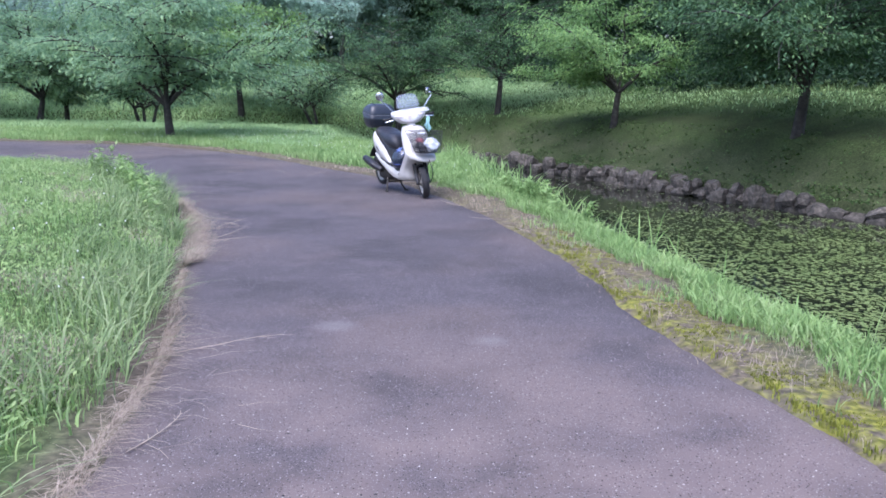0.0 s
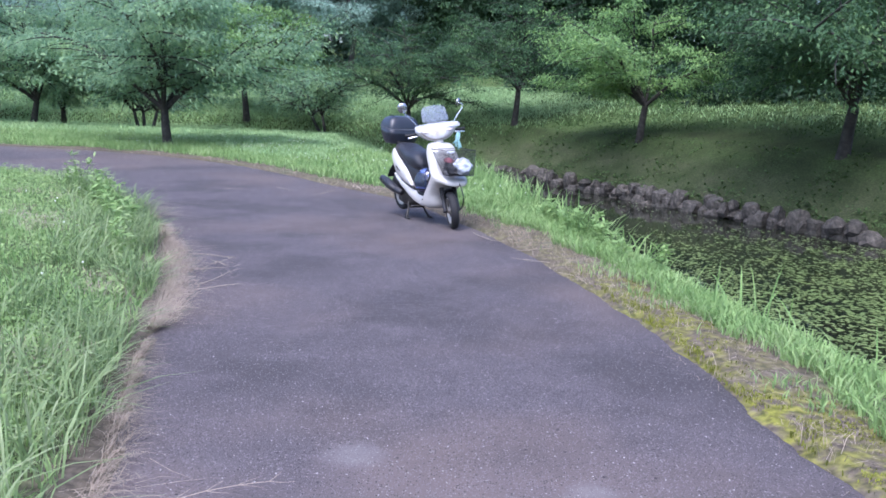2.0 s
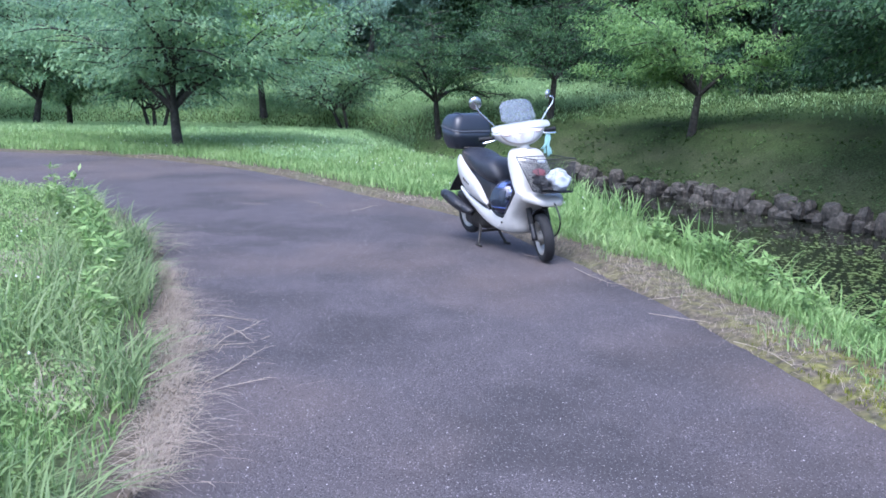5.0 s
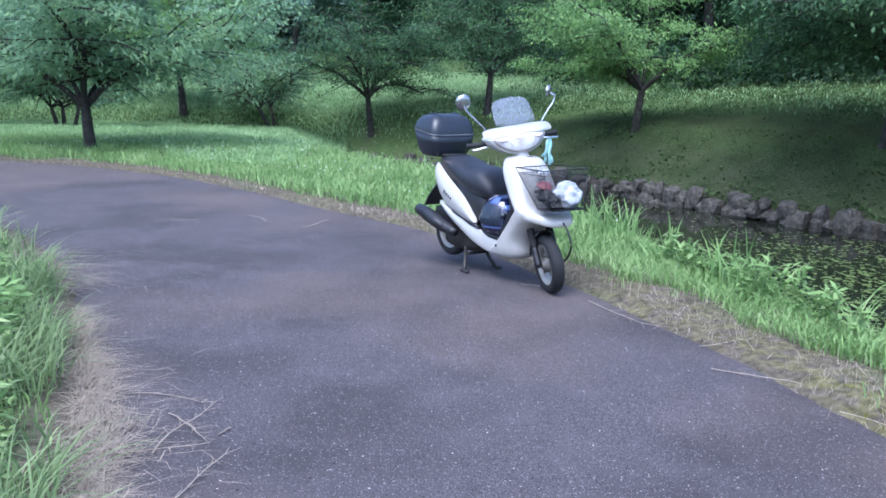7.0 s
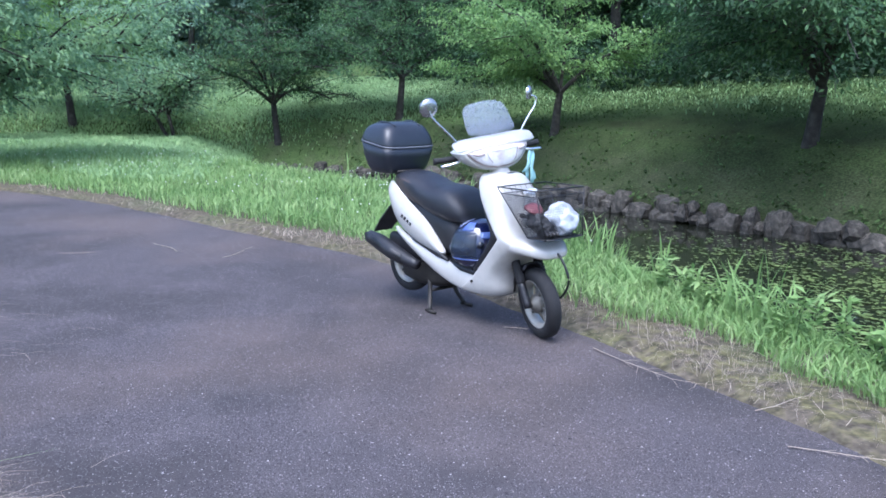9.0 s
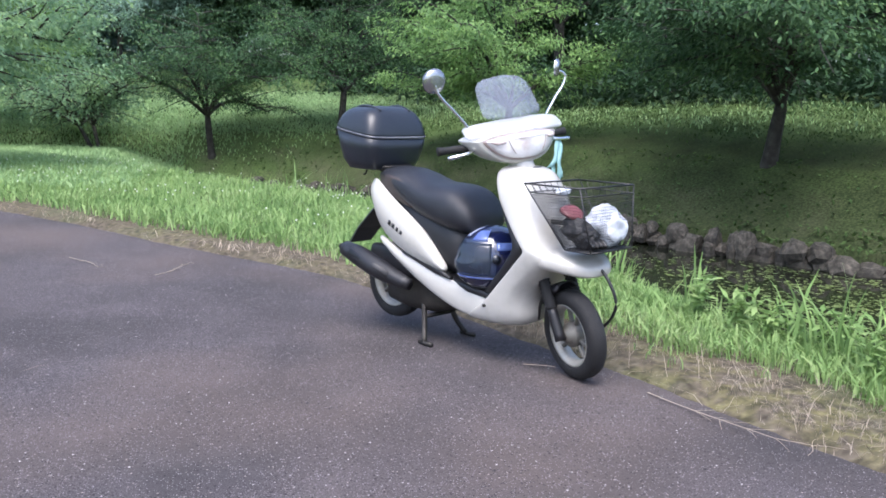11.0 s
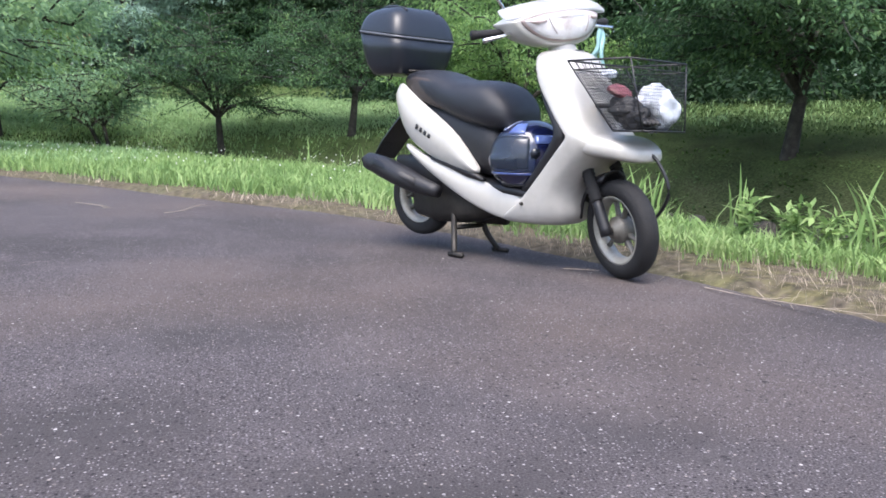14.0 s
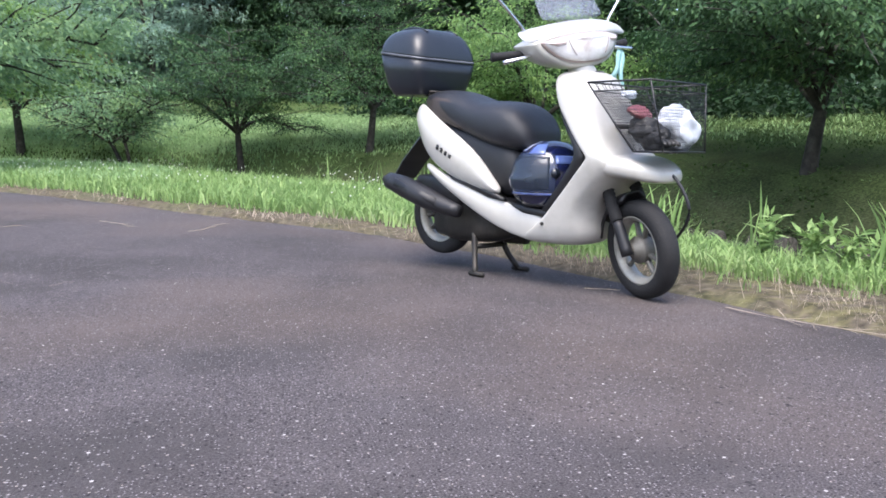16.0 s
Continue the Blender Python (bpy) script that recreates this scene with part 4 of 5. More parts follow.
def moon_body(rows, sweep=1.7):
    """Half-moon rings swept back towards their sides; rows of x, half width, rise, drop."""
    return moved(rings([[(head_c.x + x - sweep * y * y, y, head_c.z + z) for y, z in moon(w, up, down)] for x, w, up, down in rows]), STEER)


cowl = part("head_cowl", moon_body([(-0.10, 0.11, 0.02, 0.06), (-0.07, 0.19, 0.045, 0.09), (0.0, 0.232, 0.058, 0.112), (0.06, 0.234, 0.056, 0.118), (0.115, 0.222, 0.046, 0.116), (0.145, 0.208, 0.038, 0.108), (0.152, 0.196, 0.03, 0.1)]), WHITE, scooter, "pearl white head cowl", levels=1)
part("lamp_surround", moon_body([(0.10, 0.185, 0.024, 0.092), (0.153, 0.190, 0.026, 0.095), (0.158, 0.184, 0.022, 0.09)]), LAMPEDGE, cowl, "brownish lamp surround")
part("headlamp", moon_body([(0.10, 0.184, 0.022, 0.09), (0.159, 0.186, 0.023, 0.091), (0.170, 0.172, 0.019, 0.082), (0.177, 0.12, 0.01, 0.055), (0.179, 0.05, 0.004, 0.02)]), LENS, cowl, "clear headlamp lens", levels=1)
for s in (-1, 1):
    def on_lens(y, z, out=0.0):
        return (head_c.x + 0.168 + out - 1.7 * y * y, s * y, head_c.z + z)
    part("lens_divider", moved(bar([on_lens(0.10, 0.04, 0.003), on_lens(0.092, 0.01, 0.010), on_lens(0.07, -0.035, 0.009)], 0.0018, 6, 8), STEER), LAMPEDGE, cowl)
    part("indicator", moved(bar([on_lens(0.168, 0.026, -0.001), on_lens(0.14, 0.022, 0.003), on_lens(0.108, 0.024, 0.003)], [0.004, 0.012, 0.008], 10, 9), STEER), AMBER, cowl, "pale amber indicator")


def sheet(rows, n, thick, f):
    """A bent sheet with thickness: f(u, v) gives its outer surface."""
    outer = [[Vector(f(i / (n - 1), j / (rows - 1))) for i in range(n)] for j in range(rows)]
    secs = []
    for row in outer:
        secs.append(row + [p - Vector((thick, 0, 0)) for p in row[::-1]])
    return rings(secs)


part("visor", moved(sheet(5, 19, 0.004, lambda u, v: (-0.268 - 0.11 * (2 * u - 1) ** 2 - 0.10 * v, 0.02 + (2 * u - 1) * (0.262 - 0.02 * abs(2 * v - 1) ** 3), 1.068 + 0.07 * v + 0.022 * (1 - (2 * u - 1) ** 2))), STEER), VISORMAT, scooter, "milky clear plastic visor", levels=1)
part("windscreen", moved(sheet(6, 13, 0.004, lambda u, v: (-0.325 - 0.05 * (2 * u - 1) ** 2 - 0.12 * v, (2 * u - 1) * (0.158 - 0.02 * v - 0.03 * max(0, v - 0.8) * 5), 1.15 + 0.2 * v - 0.012 * v * (2 * u - 1) ** 2)), STEER), SCREEN, scooter, "clear plastic windscreen", levels=1).visible_shadow = False
for s in (-1, 1):
    part("grip", moved(bar([(-0.47, s * 0.19, 1.035), (-0.50, s * 0.345, 1.036)], [0.019, 0.017, 0.018, 0.017, 0.021], 12, 9), STEER), RUBBER, scooter, "black rubber grip")
    part("brake_lever", moved(bar([(-0.42, s * 0.19, 1.03), (-0.405, s * 0.24, 1.02), (-0.43, s * 0.33, 1.008)], [0.009, 0.008, 0.010], 8, 10), STEER), CHROME, scooter)
    top, root, end, size = (1.355, 0.185, 0.348, 0.058) if s < 0 else (1.345, 0.2, 0.30, 0.044)
    stem = part("mirror_stem", moved(bar([(-0.45, s * root, 1.08), (-0.45, s * (root + 0.02), 1.13), (-0.447, s * (root + 0.35) / 2, (1.12 + top - 0.05) / 2), (-0.445, s * 0.335, top - 0.06), (-0.445, s * (0.34 if s > 0 else 0.346), top - 0.04), (-0.445, s * end, top - 0.01)], 0.0068, 8, 26), STEER), CHROME, scooter)
    back = moved(rings([[(x, y, z) for y, z in oval(r * size / 0.045, r * size / 0.045, 2.1, 20)] for x, r in ((0.014, 0.01), (0.013, 0.024), (0.006, 0.04), (-0.006, 0.045))]), STEER @ Matrix.Translation((-0.45, s * end, top)) @ Matrix.Rotation(radians(48 if s > 0 else 0), 4, "Z") @ Matrix.Rotation(radians(8), 4, "Y"))
    hd = part("mirror_head", back, DARKCHROME, stem)
    hd.name = "mirror_head"
    part("mirror_face", moved(rings([[(x, y, z) for y, z in oval(size - 0.003, size - 0.003, 2.1, 20)] for x in (-0.006, -0.009)]), STEER @ Matrix.Translation((-0.45, s * end, top)) @ Matrix.Rotation(radians(48 if s > 0 else 0), 4, "Z") @ Matrix.Rotation(radians(8), 4, "Y")), MIRROR, stem, shade=False)

# top box on its carrier
carrier = part("carrier", joined(*[bar([(-1.15, y, 0.84), (-1.3, y, 0.865), (-1.5, y, 0.865)], 0.009, 8, 8) for y in (-0.09, 0, 0.09)], block((0.3, 0.2, 0.012), Matrix.Translation((-1.36, 0, 0.872)), 0.004)), IRON, scooter, "black rear carrier")


def box_ring(z, a, b, w, e=5.0):
    """A level ring, tipped up towards the back near the seam."""
    tip = 0.15 * max(0.0, 1 - abs(z - 1.026) / 0.15)
    return [((a + b) / 2 + x, y, z + tip * (-1.19 - (a + b) / 2 - x)) for x, y in oval((b - a) / 2, w, e, 28)]


tb = part("top_box", rings([box_ring(0.855, -1.45, -1.25, 0.135), box_ring(0.862, -1.47, -1.235, 0.16), box_ring(0.90, -1.495, -1.217, 0.185), box_ring(0.96, -1.515, -1.20, 0.203), box_ring(1.02, -1.525, -1.19, 0.212)]), BOXBLACK, scooter, "black plastic top box")
part("box_trim", rings([box_ring(1.02, -1.528, -1.188, 0.2145), box_ring(1.026, -1.53, -1.186, 0.216), box_ring(1.032, -1.528, -1.188, 0.2145)]), GREYLINE, tb, "grey trim line")
part("box_lid", rings([box_ring(1.03, -1.526, -1.19, 0.213), box_ring(1.032, -1.526, -1.19, 0.213), box_ring(1.045, -1.525, -1.191, 0.212), box_ring(1.08, -1.52, -1.198, 0.206), box_ring(1.135, -1.505, -1.22, 0.188, 4.6), box_ring(1.168, -1.485, -1.25, 0.16, 4.2), box_ring(1.184, -1.46, -1.28, 0.125, 4.0), box_ring(1.19, -1.41, -1.33, 0.06, 3.0)]), BOXBLACK, tb, levels=1)
for s in (-1, 1):
    part("lid_ridge", bar([(-1.245, s * 0.10, 1.165), (-1.30, s * 0.105, 1.182), (-1.42, s * 0.105, 1.184), (-1.47, s * 0.10, 1.172)], [0.004, 0.008, 0.008, 0.004], 8, 10), BOXBLACK, tb)
    part("rack_hook", bar([(-1.33, s * 0.1, 0.866), (-1.33, s * 0.125, 0.85), (-1.335, s * 0.13, 0.83), (-1.35, s * 0.13, 0.83)], 0.005, 6, 8), IRON, carrier)
part("box_latch", block((0.02, 0.07, 0.05), Matrix.Translation((-1.53, 0, 0.99)), 0.008), BLACK, tb)

# wire basket
basket = part("basket", block((0.135, 0.30, 0.006), Matrix.Translation((0.0975, 0, 0.6)), 0.001), BLACK, scooter, "black wire mesh basket")
LOW = [(0.03, -0.15), (0.03, 0.15), (0.165, 0.15), (0.165, -0.15)]
HIGH = [(-0.165, -0.20), (-0.165, 0.195), (0.13, 0.19), (0.13, -0.20)]
Z0, Z1 = 0.602, 0.872


def corner(k, u):
    return Vector((LOW[k % 4][0] + (HIGH[k % 4][0] - LOW[k % 4][0]) * u, LOW[k % 4][1] + (HIGH[k % 4][1] - LOW[k % 4][1]) * u, Z0 + (Z1 - Z0) * u))


for nm, u, r in (("rim_wire", 1.0, 0.0042), ("middle_wire", 0.87, 0.0026), ("bottom_wire", 0.0, 0.004)):
    part(nm, joined(*[bar([corner(k, u), corner(k + 1, u)], r, 6) for k in range(4)]), BLACK, basket)
for k in range(4):
    part("corner_wire", bar([corner(k, 0), corner(k, 1)], 0.0035, 6), BLACK, basket)
    wires, n, fine = [], 26 if k % 2 == 0 else 22, 0.0013 if k == 0 else 0.0008
    for i in range(1, n):
        f = i / n
        wires.append(bar([corner(k, 0).lerp(corner(k + 1, 0), f), corner(k, 0.87).lerp(corner(k + 1, 0.87), f)], fine, 3))
    for i in range(1, 19):
        u = 0.87 * i / 19
        wires.append(bar([corner(k, u), corner(k + 1, u)], fine, 3))
    for i in range(1, n // 3 + 1):
        f = i / (n // 3 + 1)
        wires.append(bar([corner(k, 0.85).lerp(corner(k + 1, 0.85), f), corner(k, 1.0).lerp(corner(k + 1, 1.0), f)], 0.0014, 4))
    part("wire_mesh", joined(*wires), BLACK, basket, shade=False)
part("basket_bracket", joined(block((0.12, 0.03, 0.02), Matrix.Translation((-0.11, 0.05, 0.70)), 0.004), block((0.12, 0.03, 0.02), Matrix.Translation((-0.12, -0.05, 0.70)), 0.004)), IRON, basket)


def lump(radius, m, seed, rough=0.25, freq=3.0, sub=4):
    r = np.random.default_rng(seed)
    o = Vector(r.uniform(-50, 50, 3))
    bm = bmesh.new()
    bmesh.ops.create_icosphere(bm, subdivisions=sub, radius=1)
    for v in bm.verts:
        c = v.co.copy()
        k = 1 + rough * (noise.noise(c * freq * 0.5 + o) + 0.5 * abs(noise.noise(c * freq * 1.6 + o)) + 0.22 * noise.noise(c * freq * 4 + o))
        v.co = Vector((c.x * radius[0], c.y * radius[1], c.z * radius[2])) * k
    return moved(bm, BIKE @ m)


tagged(part("plastic_bag", lump((0.082, 0.11, 0.088), Matrix.Translation((0.085, 0.05, 0.69)), 3, 0.3, 3.6), BAG), "crumpled white plastic bag lying in the basket", "bag")
# Small whitish lump behind the bag, sharing its material.
tagged(part("plastic_bag", lump((0.016, 0.045, 0.016), Matrix.Translation((-0.12, 0.02, 0.832)), 4, 0.5), BAG), "small crumpled white lump against the apron in the basket", "bag")
tagged(part("purse", lump((0.05, 0.06, 0.022), Matrix.Translation((0.0, -0.075, 0.755)) @ Matrix.Rotation(radians(25), 4, "Y"), 5, 0.2, 2.0), WINE), "wine red leather purse lying in the basket", "purse")
for k, (dx, dy, dz, yw) in enumerate(((0.035, -0.085, 0.685, 20), (0.08, -0.075, 0.648, -15))):
    gl = tagged(new("glove"), "black leather glove lying in the basket", "glove", "gloves in the basket")
    gm = Matrix.Translation((dx, dy, dz)) @ Matrix.Rotation(radians(yw), 4, "Z")
    part("palm", lump((0.068, 0.046, 0.042), gm, 8 + k, 0.4), LEATHER, gl)
    for i in range(4):
        part("finger", moved(bar([(0.04, -0.03 + 0.02 * i, 0.0), (0.075, -0.034 + 0.022 * i, -0.008), (0.10, -0.036 + 0.023 * i, -0.02)], [0.012, 0.011, 0.008], 8, 7), BIKE @ gm), LEATHER, gl)

# helmet standing on the floor board
helmet = tagged(new("helmet"), "glossy dark blue full-face helmet standing on the floor board", "helmet")
HM = BIKE @ Matrix.Translation((-0.478, -0.03, 0.478)) @ Matrix.Rotation(radians(-122), 4, "Z") @ Matrix.Scale(1.05, 4)
helmet.matrix_basis = HM


def dome(x, z_low, grow=0.0, a0=-180, a1=180, p0=-48, p1=90, rows=14, cols=36, thick=0.008):
    """Part of the helmet's egg: yaw a0 to a1 and height p0 to p1 in degrees."""
    def at(a, p, g):
        c = math.cos(p)
        return Vector(((0.176 + g) * c * math.cos(a) * (1 + x * (math.sin(p) < 0) * math.cos(a)), (0.142 + g) * c * math.sin(a), (0.155 + g) * math.sin(p)))
    bm = bmesh.new()
    ga = np.radians(np.linspace(a0, a1, cols))
    gp = np.radians(np.linspace(p0, p1, rows))
    out = [[bm.verts.new(at(a, p, grow)) for a in ga] for p in gp]
    inn = [[bm.verts.new(at(a, p, grow - thick)) for a in ga] for p in gp]
    for i in range(rows - 1):
        for j in range(cols - 1):
            bm.faces.new((out[i][j], out[i][j + 1], out[i + 1][j + 1], out[i + 1][j]))
            bm.faces.new((inn[i][j], inn[i + 1][j], inn[i + 1][j + 1], inn[i][j + 1]))
    for j in range(cols - 1):
        bm.faces.new((out[0][j], inn[0][j], inn[0][j + 1], out[0][j + 1]))
        bm.faces.new((out[-1][j], out[-1][j + 1], inn[-1][j + 1], inn[-1][j]))
    for i in range(rows - 1):
        bm.faces.new((out[i][0], out[i + 1][0], inn[i + 1][0], inn[i][0]))
        bm.faces.new((out[i][-1], inn[i][-1], inn[i + 1][-1], out[i + 1][-1]))
    bmesh.ops.remove_doubles(bm, verts=bm.verts, dist=0.0004)
    return bm


part("shell", dome(0.05, 0, 0, -180, 180, -52, 90, 18, 44), BLUE, helmet, "glossy dark blue shell")
part("helmet_visor", dome(0.05, 0, 0.003, -80, 80, -24, 40, 12, 30, 0.002), VISOR_SHEEN, helmet, "visor with pale sky reflection painted in")
part("eye_opening", dome(0.05, 0, 0.0012, -72, 72, -20, 34, 10, 28, 0.002), SMOKE, helmet, "dark eye opening")
part("visor_rim", dome(0.05, 0, 0.0045, -80, 80, -26.5, -23.5, 3, 30, 0.003), STRIPE, helmet, "pale lower rim of the visor")
part("crown_flash", dome(0.05, 0, 0.002, -58, 10, 44, 74, 8, 20, 0.002), FLASH, helmet, "pale crown flash, graphic with the shell's sheen painted in")
part("chin_vent", dome(0.05, 0, 0.003, -18, 18, -40, -30, 4, 8, 0.004), SMOKE, helmet)
for s in (-1, 1):
    part("visor_pivot", moved(turned_y([(0.0001, 0.0), (0.022, 0.0), (0.02, 0.006), (0.0001, 0.008)], 18, False), Matrix.Translation((0.03, s * 0.139, 0.02)) @ Matrix.Rotation(0 if s > 0 else math.pi, 4, "X")), SMOKE, helmet)
    part("stripe", dome(0.05, 0, 0.0025, s * 28, s * 62, 38, 66, 5, 10, 0.002), STRIPE, helmet, "pale blue painted flash")
    part("stripe", dome(0.05, 0, 0.0025, s * 80, s * 125, 22, 36, 4, 10, 0.002), STRIPE, helmet, "pale blue painted flash")
part("neck_trim", dome(0.05, 0, 0.002, -180, 180, -52, -46, 3, 36, 0.012), BLACK, helmet)

# mint cloth hanging from the left lever
cloth = tagged(new("cloth_strap"), "mint green cloth straps hanging from the brake lever", "cloth")
LV = STEER @ Vector((-0.41, 0.25, 1.0))
for k, (dy, ln, wd, dx) in enumerate(((-0.03, 0.17, 0.011, 0.0), (0.0, 0.2, 0.013, 0.02), (0.035, 0.18, 0.009, -0.01), (-0.055, 0.13, 0.016, 0.015))):
    secs = []
    for u in np.linspace(0, 1, 9):
        cx, cy, cz = LV.x + dx * math.sin(u * 3), LV.y + dy * u + 0.008 * math.sin(u * 7 + k), LV.z + 0.012 - ln * u
        secs.append([(cx - 0.002, cy - wd, cz), (cx - 0.002 + 0.004 * math.sin(9 * u), cy + wd, cz), (cx + 0.002 + 0.004 * math.sin(9 * u), cy + wd, cz), (cx + 0.002, cy - wd, cz)])
    part("strap", moved(rings(secs), BIKE), MINT, cloth)

# ---- grass, straw, moss, leaves on the water ----


def scatter(n, x0, x1, y0, y1, keep):
    """Random places in a box for which keep(x, y) is true with that chance."""
    x, y = rng.uniform(x0, x1, n), rng.uniform(y0, y1, n)
    ok = rng.uniform(0, 1, n) < keep(x, y)
    x, y = x[ok], y[ok]
    return np.stack([x, y, height(x, y)], 1)


def blade_arrays(p, tall, width, bend, yaw=None, spread=0.5, low=False):
    """Curved tapering blades of grass standing at the places p."""
    n = len(p)
    tall = tall * rng.uniform(0.5, 1.3, n)
    yaw = rng.uniform(0, 6.283, n) if yaw is None else yaw + rng.normal(0, spread, n)
    lean = bend * rng.uniform(0.3, 1.4, n)
    out = np.stack([np.cos(yaw), np.sin(yaw), np.zeros(n)], 1)
    twist = yaw + rng.normal(0, 0.6, n)
    side = np.stack([-np.sin(twist), np.cos(twist), np.zeros(n)], 1) * (width * rng.uniform(0.6, 1.3, n))[:, None]
    cols = []
    for u, w in ((0, 0.8), (0.4, 1.0), (0.75, 0.7), (1.0, 0.0)) if not low else ((0, 0.9), (0.55, 0.8), (1.0, 0.0)):
        c = p + out * (tall * lean * u * u)[:, None]
        c = c + np.stack([np.zeros(n), np.zeros(n), tall * (u - 0.45 * np.minimum(lean, 1.6) * u * u) - 0.02 * (u == 0)], 1)
        cols += [c] if w == 0 else [c - side * w, c + side * w]
    k = len(cols)
    v = np.stack(cols, 1).reshape(-1, 3)
    i = np.arange(n)[:, None] * k
    quads = [i + [[a, a + 1, a + 3, a + 2]] for a in range(0, k - 3, 2)]
    return v, [np.concatenate(quads), i + [[k - 3, k - 2, k - 1]]]


def stuff(name, arrays, material, label, category):
    return tagged(part(name, mesh_from(name, arrays[0], arrays[1]), material, shade=False), label, category, kind="stuff")


def dr_of(x, y):
    return side_distance(x, y, RIGHT_EDGE)


def dl_of(x, y):
    return -side_distance(x, y, LEFT_EDGE)


def patchy(x, y, s, seed, lo=0.25):
    return np.clip(0.6 + 0.6 * wobble(x, y, s, seed), lo, 1)


# lush low grass of the left bank, with tall tussocks hanging over the road's edge
left = scatter(190000, -9, -1.2, -5, 17.5, lambda x, y: (dl_of(x, y) > 0.12) * (dl_of(x, y) < 5.5) * patchy(x, y, 1.6, 1, 0.12) * np.interp(y, [-5, 1, 2, 9, 17], [0.12, 0.3, 1, 0.7, 0.4]))
stuff("lawn_grass", blade_arrays(left, 0.10, 0.005, 0.7), GRASS, "lush uncut green grass beside the road", "grass")
tuss = scatter(64000, -6, -1.1, 1.0, 15, lambda x, y: (dl_of(x, y) > 0.08) * (dl_of(x, y) < 0.9) * (wobble(x, y, 2.3, 3) > -0.1) * np.exp(-dl_of(x, y) * 1.6) * np.interp(y, [1, 5, 6, 11, 13], [0.7, 0.7, 1.6, 1.6, 0.6]))
stuff("tall_grass", blade_arrays(tuss, 0.34, 0.0048, 0.9, 0.35, 1.7), GRASS_TALL, "tall arching grass hanging over the road's edge", "grass")
broad = scatter(150000, -7, -1.3, -4, 15, lambda x, y: (dl_of(x, y) > 0.25) * (dl_of(x, y) < 4.5) * patchy(x, y, 1.1, 7, 0.15) * 0.8)
v, f = leaf_arrays(broad + [0, 0, 0.10] * rng.uniform(0.3, 1.7, (len(broad), 1)), rng.uniform(0, 6.28, len(broad)), 0.036, rng, 0.0, 0.5)
stuff("lawn_weeds", (v, [f]), LAWNWEED, "small broad-leaved weeds among the grass", "weeds")

# the strip between road and pond
strip = scatter(400000, -0.8, 4.6, -5, 18, lambda x, y: np.interp(y, [-5, 1.5, 2.5], [0.15, 0.3, 1]) * (dr_of(x, y) > np.interp(y, [5, 8.5], [0.5, 0.38]) + 0.16 * wobble(x, y, 2, 5)) * (side_distance(x, y, CREST) < 0.9) * patchy(x, y, 2.0, 9, 0.45))
stuff("verge_grass", blade_arrays(strip, 0.125, 0.005, 0.7), GRASS, "bright green grass on the pond's bank", "grass")
reeds = scatter(24000, -1.5, 3.6, 2, 20, lambda x, y: (np.abs(side_distance(x, y, CREST) - 0.2) < 0.4) * (wobble(x, y, 2.5, 12) > 0.1) * np.interp(y, [4, 9.5, 11, 20], [0.03, 0.15, 1, 0.8]))
stuff("bank_reeds", blade_arrays(reeds, 0.42, 0.008, 0.55), GRASS, "tall narrow grass on the crest of the bank", "grass")
slope = scatter(80000, -1, 9, -5, 22, lambda x, y: (side_distance(x, y, CREST) > 0.7) * (side_distance(x, y, CREST) < 2.4) * 0.7)
stuff("slope_grass", blade_arrays(slope, 0.2, 0.009, 0.6, low=True), GRASS, "green grass on the slope to the water", "grass")
sprouts = scatter(60000, -1, 3.4, 3, 15, lambda x, y: (dr_of(x, y) > 0.08) * (dr_of(x, y) < 0.8) * (wobble(x, y, 3, 2) > 0.22) * step(dr_of(x, y), 0.0, 0.5))
stuff("verge_sprouts", blade_arrays(sprouts, 0.08, 0.004, 0.7), GRASS, "sparse young grass on the bare verge", "grass")

# the lawn inside the bend
field = scatter(230000, -24, 1, 13, 31, lambda x, y: (dr_of(x, y) > 0.3 + 0.16 * wobble(x, y, 1.5, 5)) * (side_distance(x, y, CREST) < 1.2) * np.interp(y, [14, 20, 31], [1, 0.7, 0.35]) * np.where(x < -12, 0.5, 1))
stuff("bend_lawn", blade_arrays(field, 0.18, 0.008, 0.8, low=True), GRASS, "bright green lawn inside the road's bend", "grass")
def far_from(x, y):
    return side_distance(x, y, SHORE) - np.interp(x, [-1, 2, 6], [0.2, 1.5, 4.0])


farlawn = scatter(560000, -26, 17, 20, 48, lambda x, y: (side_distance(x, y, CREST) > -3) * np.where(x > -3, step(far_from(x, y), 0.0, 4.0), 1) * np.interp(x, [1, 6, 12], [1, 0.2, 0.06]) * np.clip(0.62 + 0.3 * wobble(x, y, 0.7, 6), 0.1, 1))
stuff("far_lawn", blade_arrays(farlawn, 0.17, 0.022, 0.9, low=True), FARLAWN_LIT, "green lawn under the trees, light painted into its colour", "grass")
bank = scatter(240000, -3, 24, 12, 44, lambda x, y: (side_distance(x, y, SHORE) > 0.5) * (side_distance(x, y, SHORE) < 12) * np.clip(0.72 - 1.2 * litter_shade(x, y), 0.04, 1) * patchy(x, y, 0.9, 3, 0.3) * np.interp(x, [-1, 3], [0.25, 1]))
stuff("bank_grass", blade_arrays(bank, 0.10, 0.016, 1.6, low=True), BANK_TURF_SHADED, "short grass on the far bank, shade put into its colour", "grass")
ivy = scatter(110000, 0, 20, 10, 38, lambda x, y: (side_distance(x, y, SHORE) > 0.15) * (side_distance(x, y, SHORE) < 2.6) * np.clip(0.1 + wobble(x, y, 1.2, 8), 0.1, 1) * 0.5)
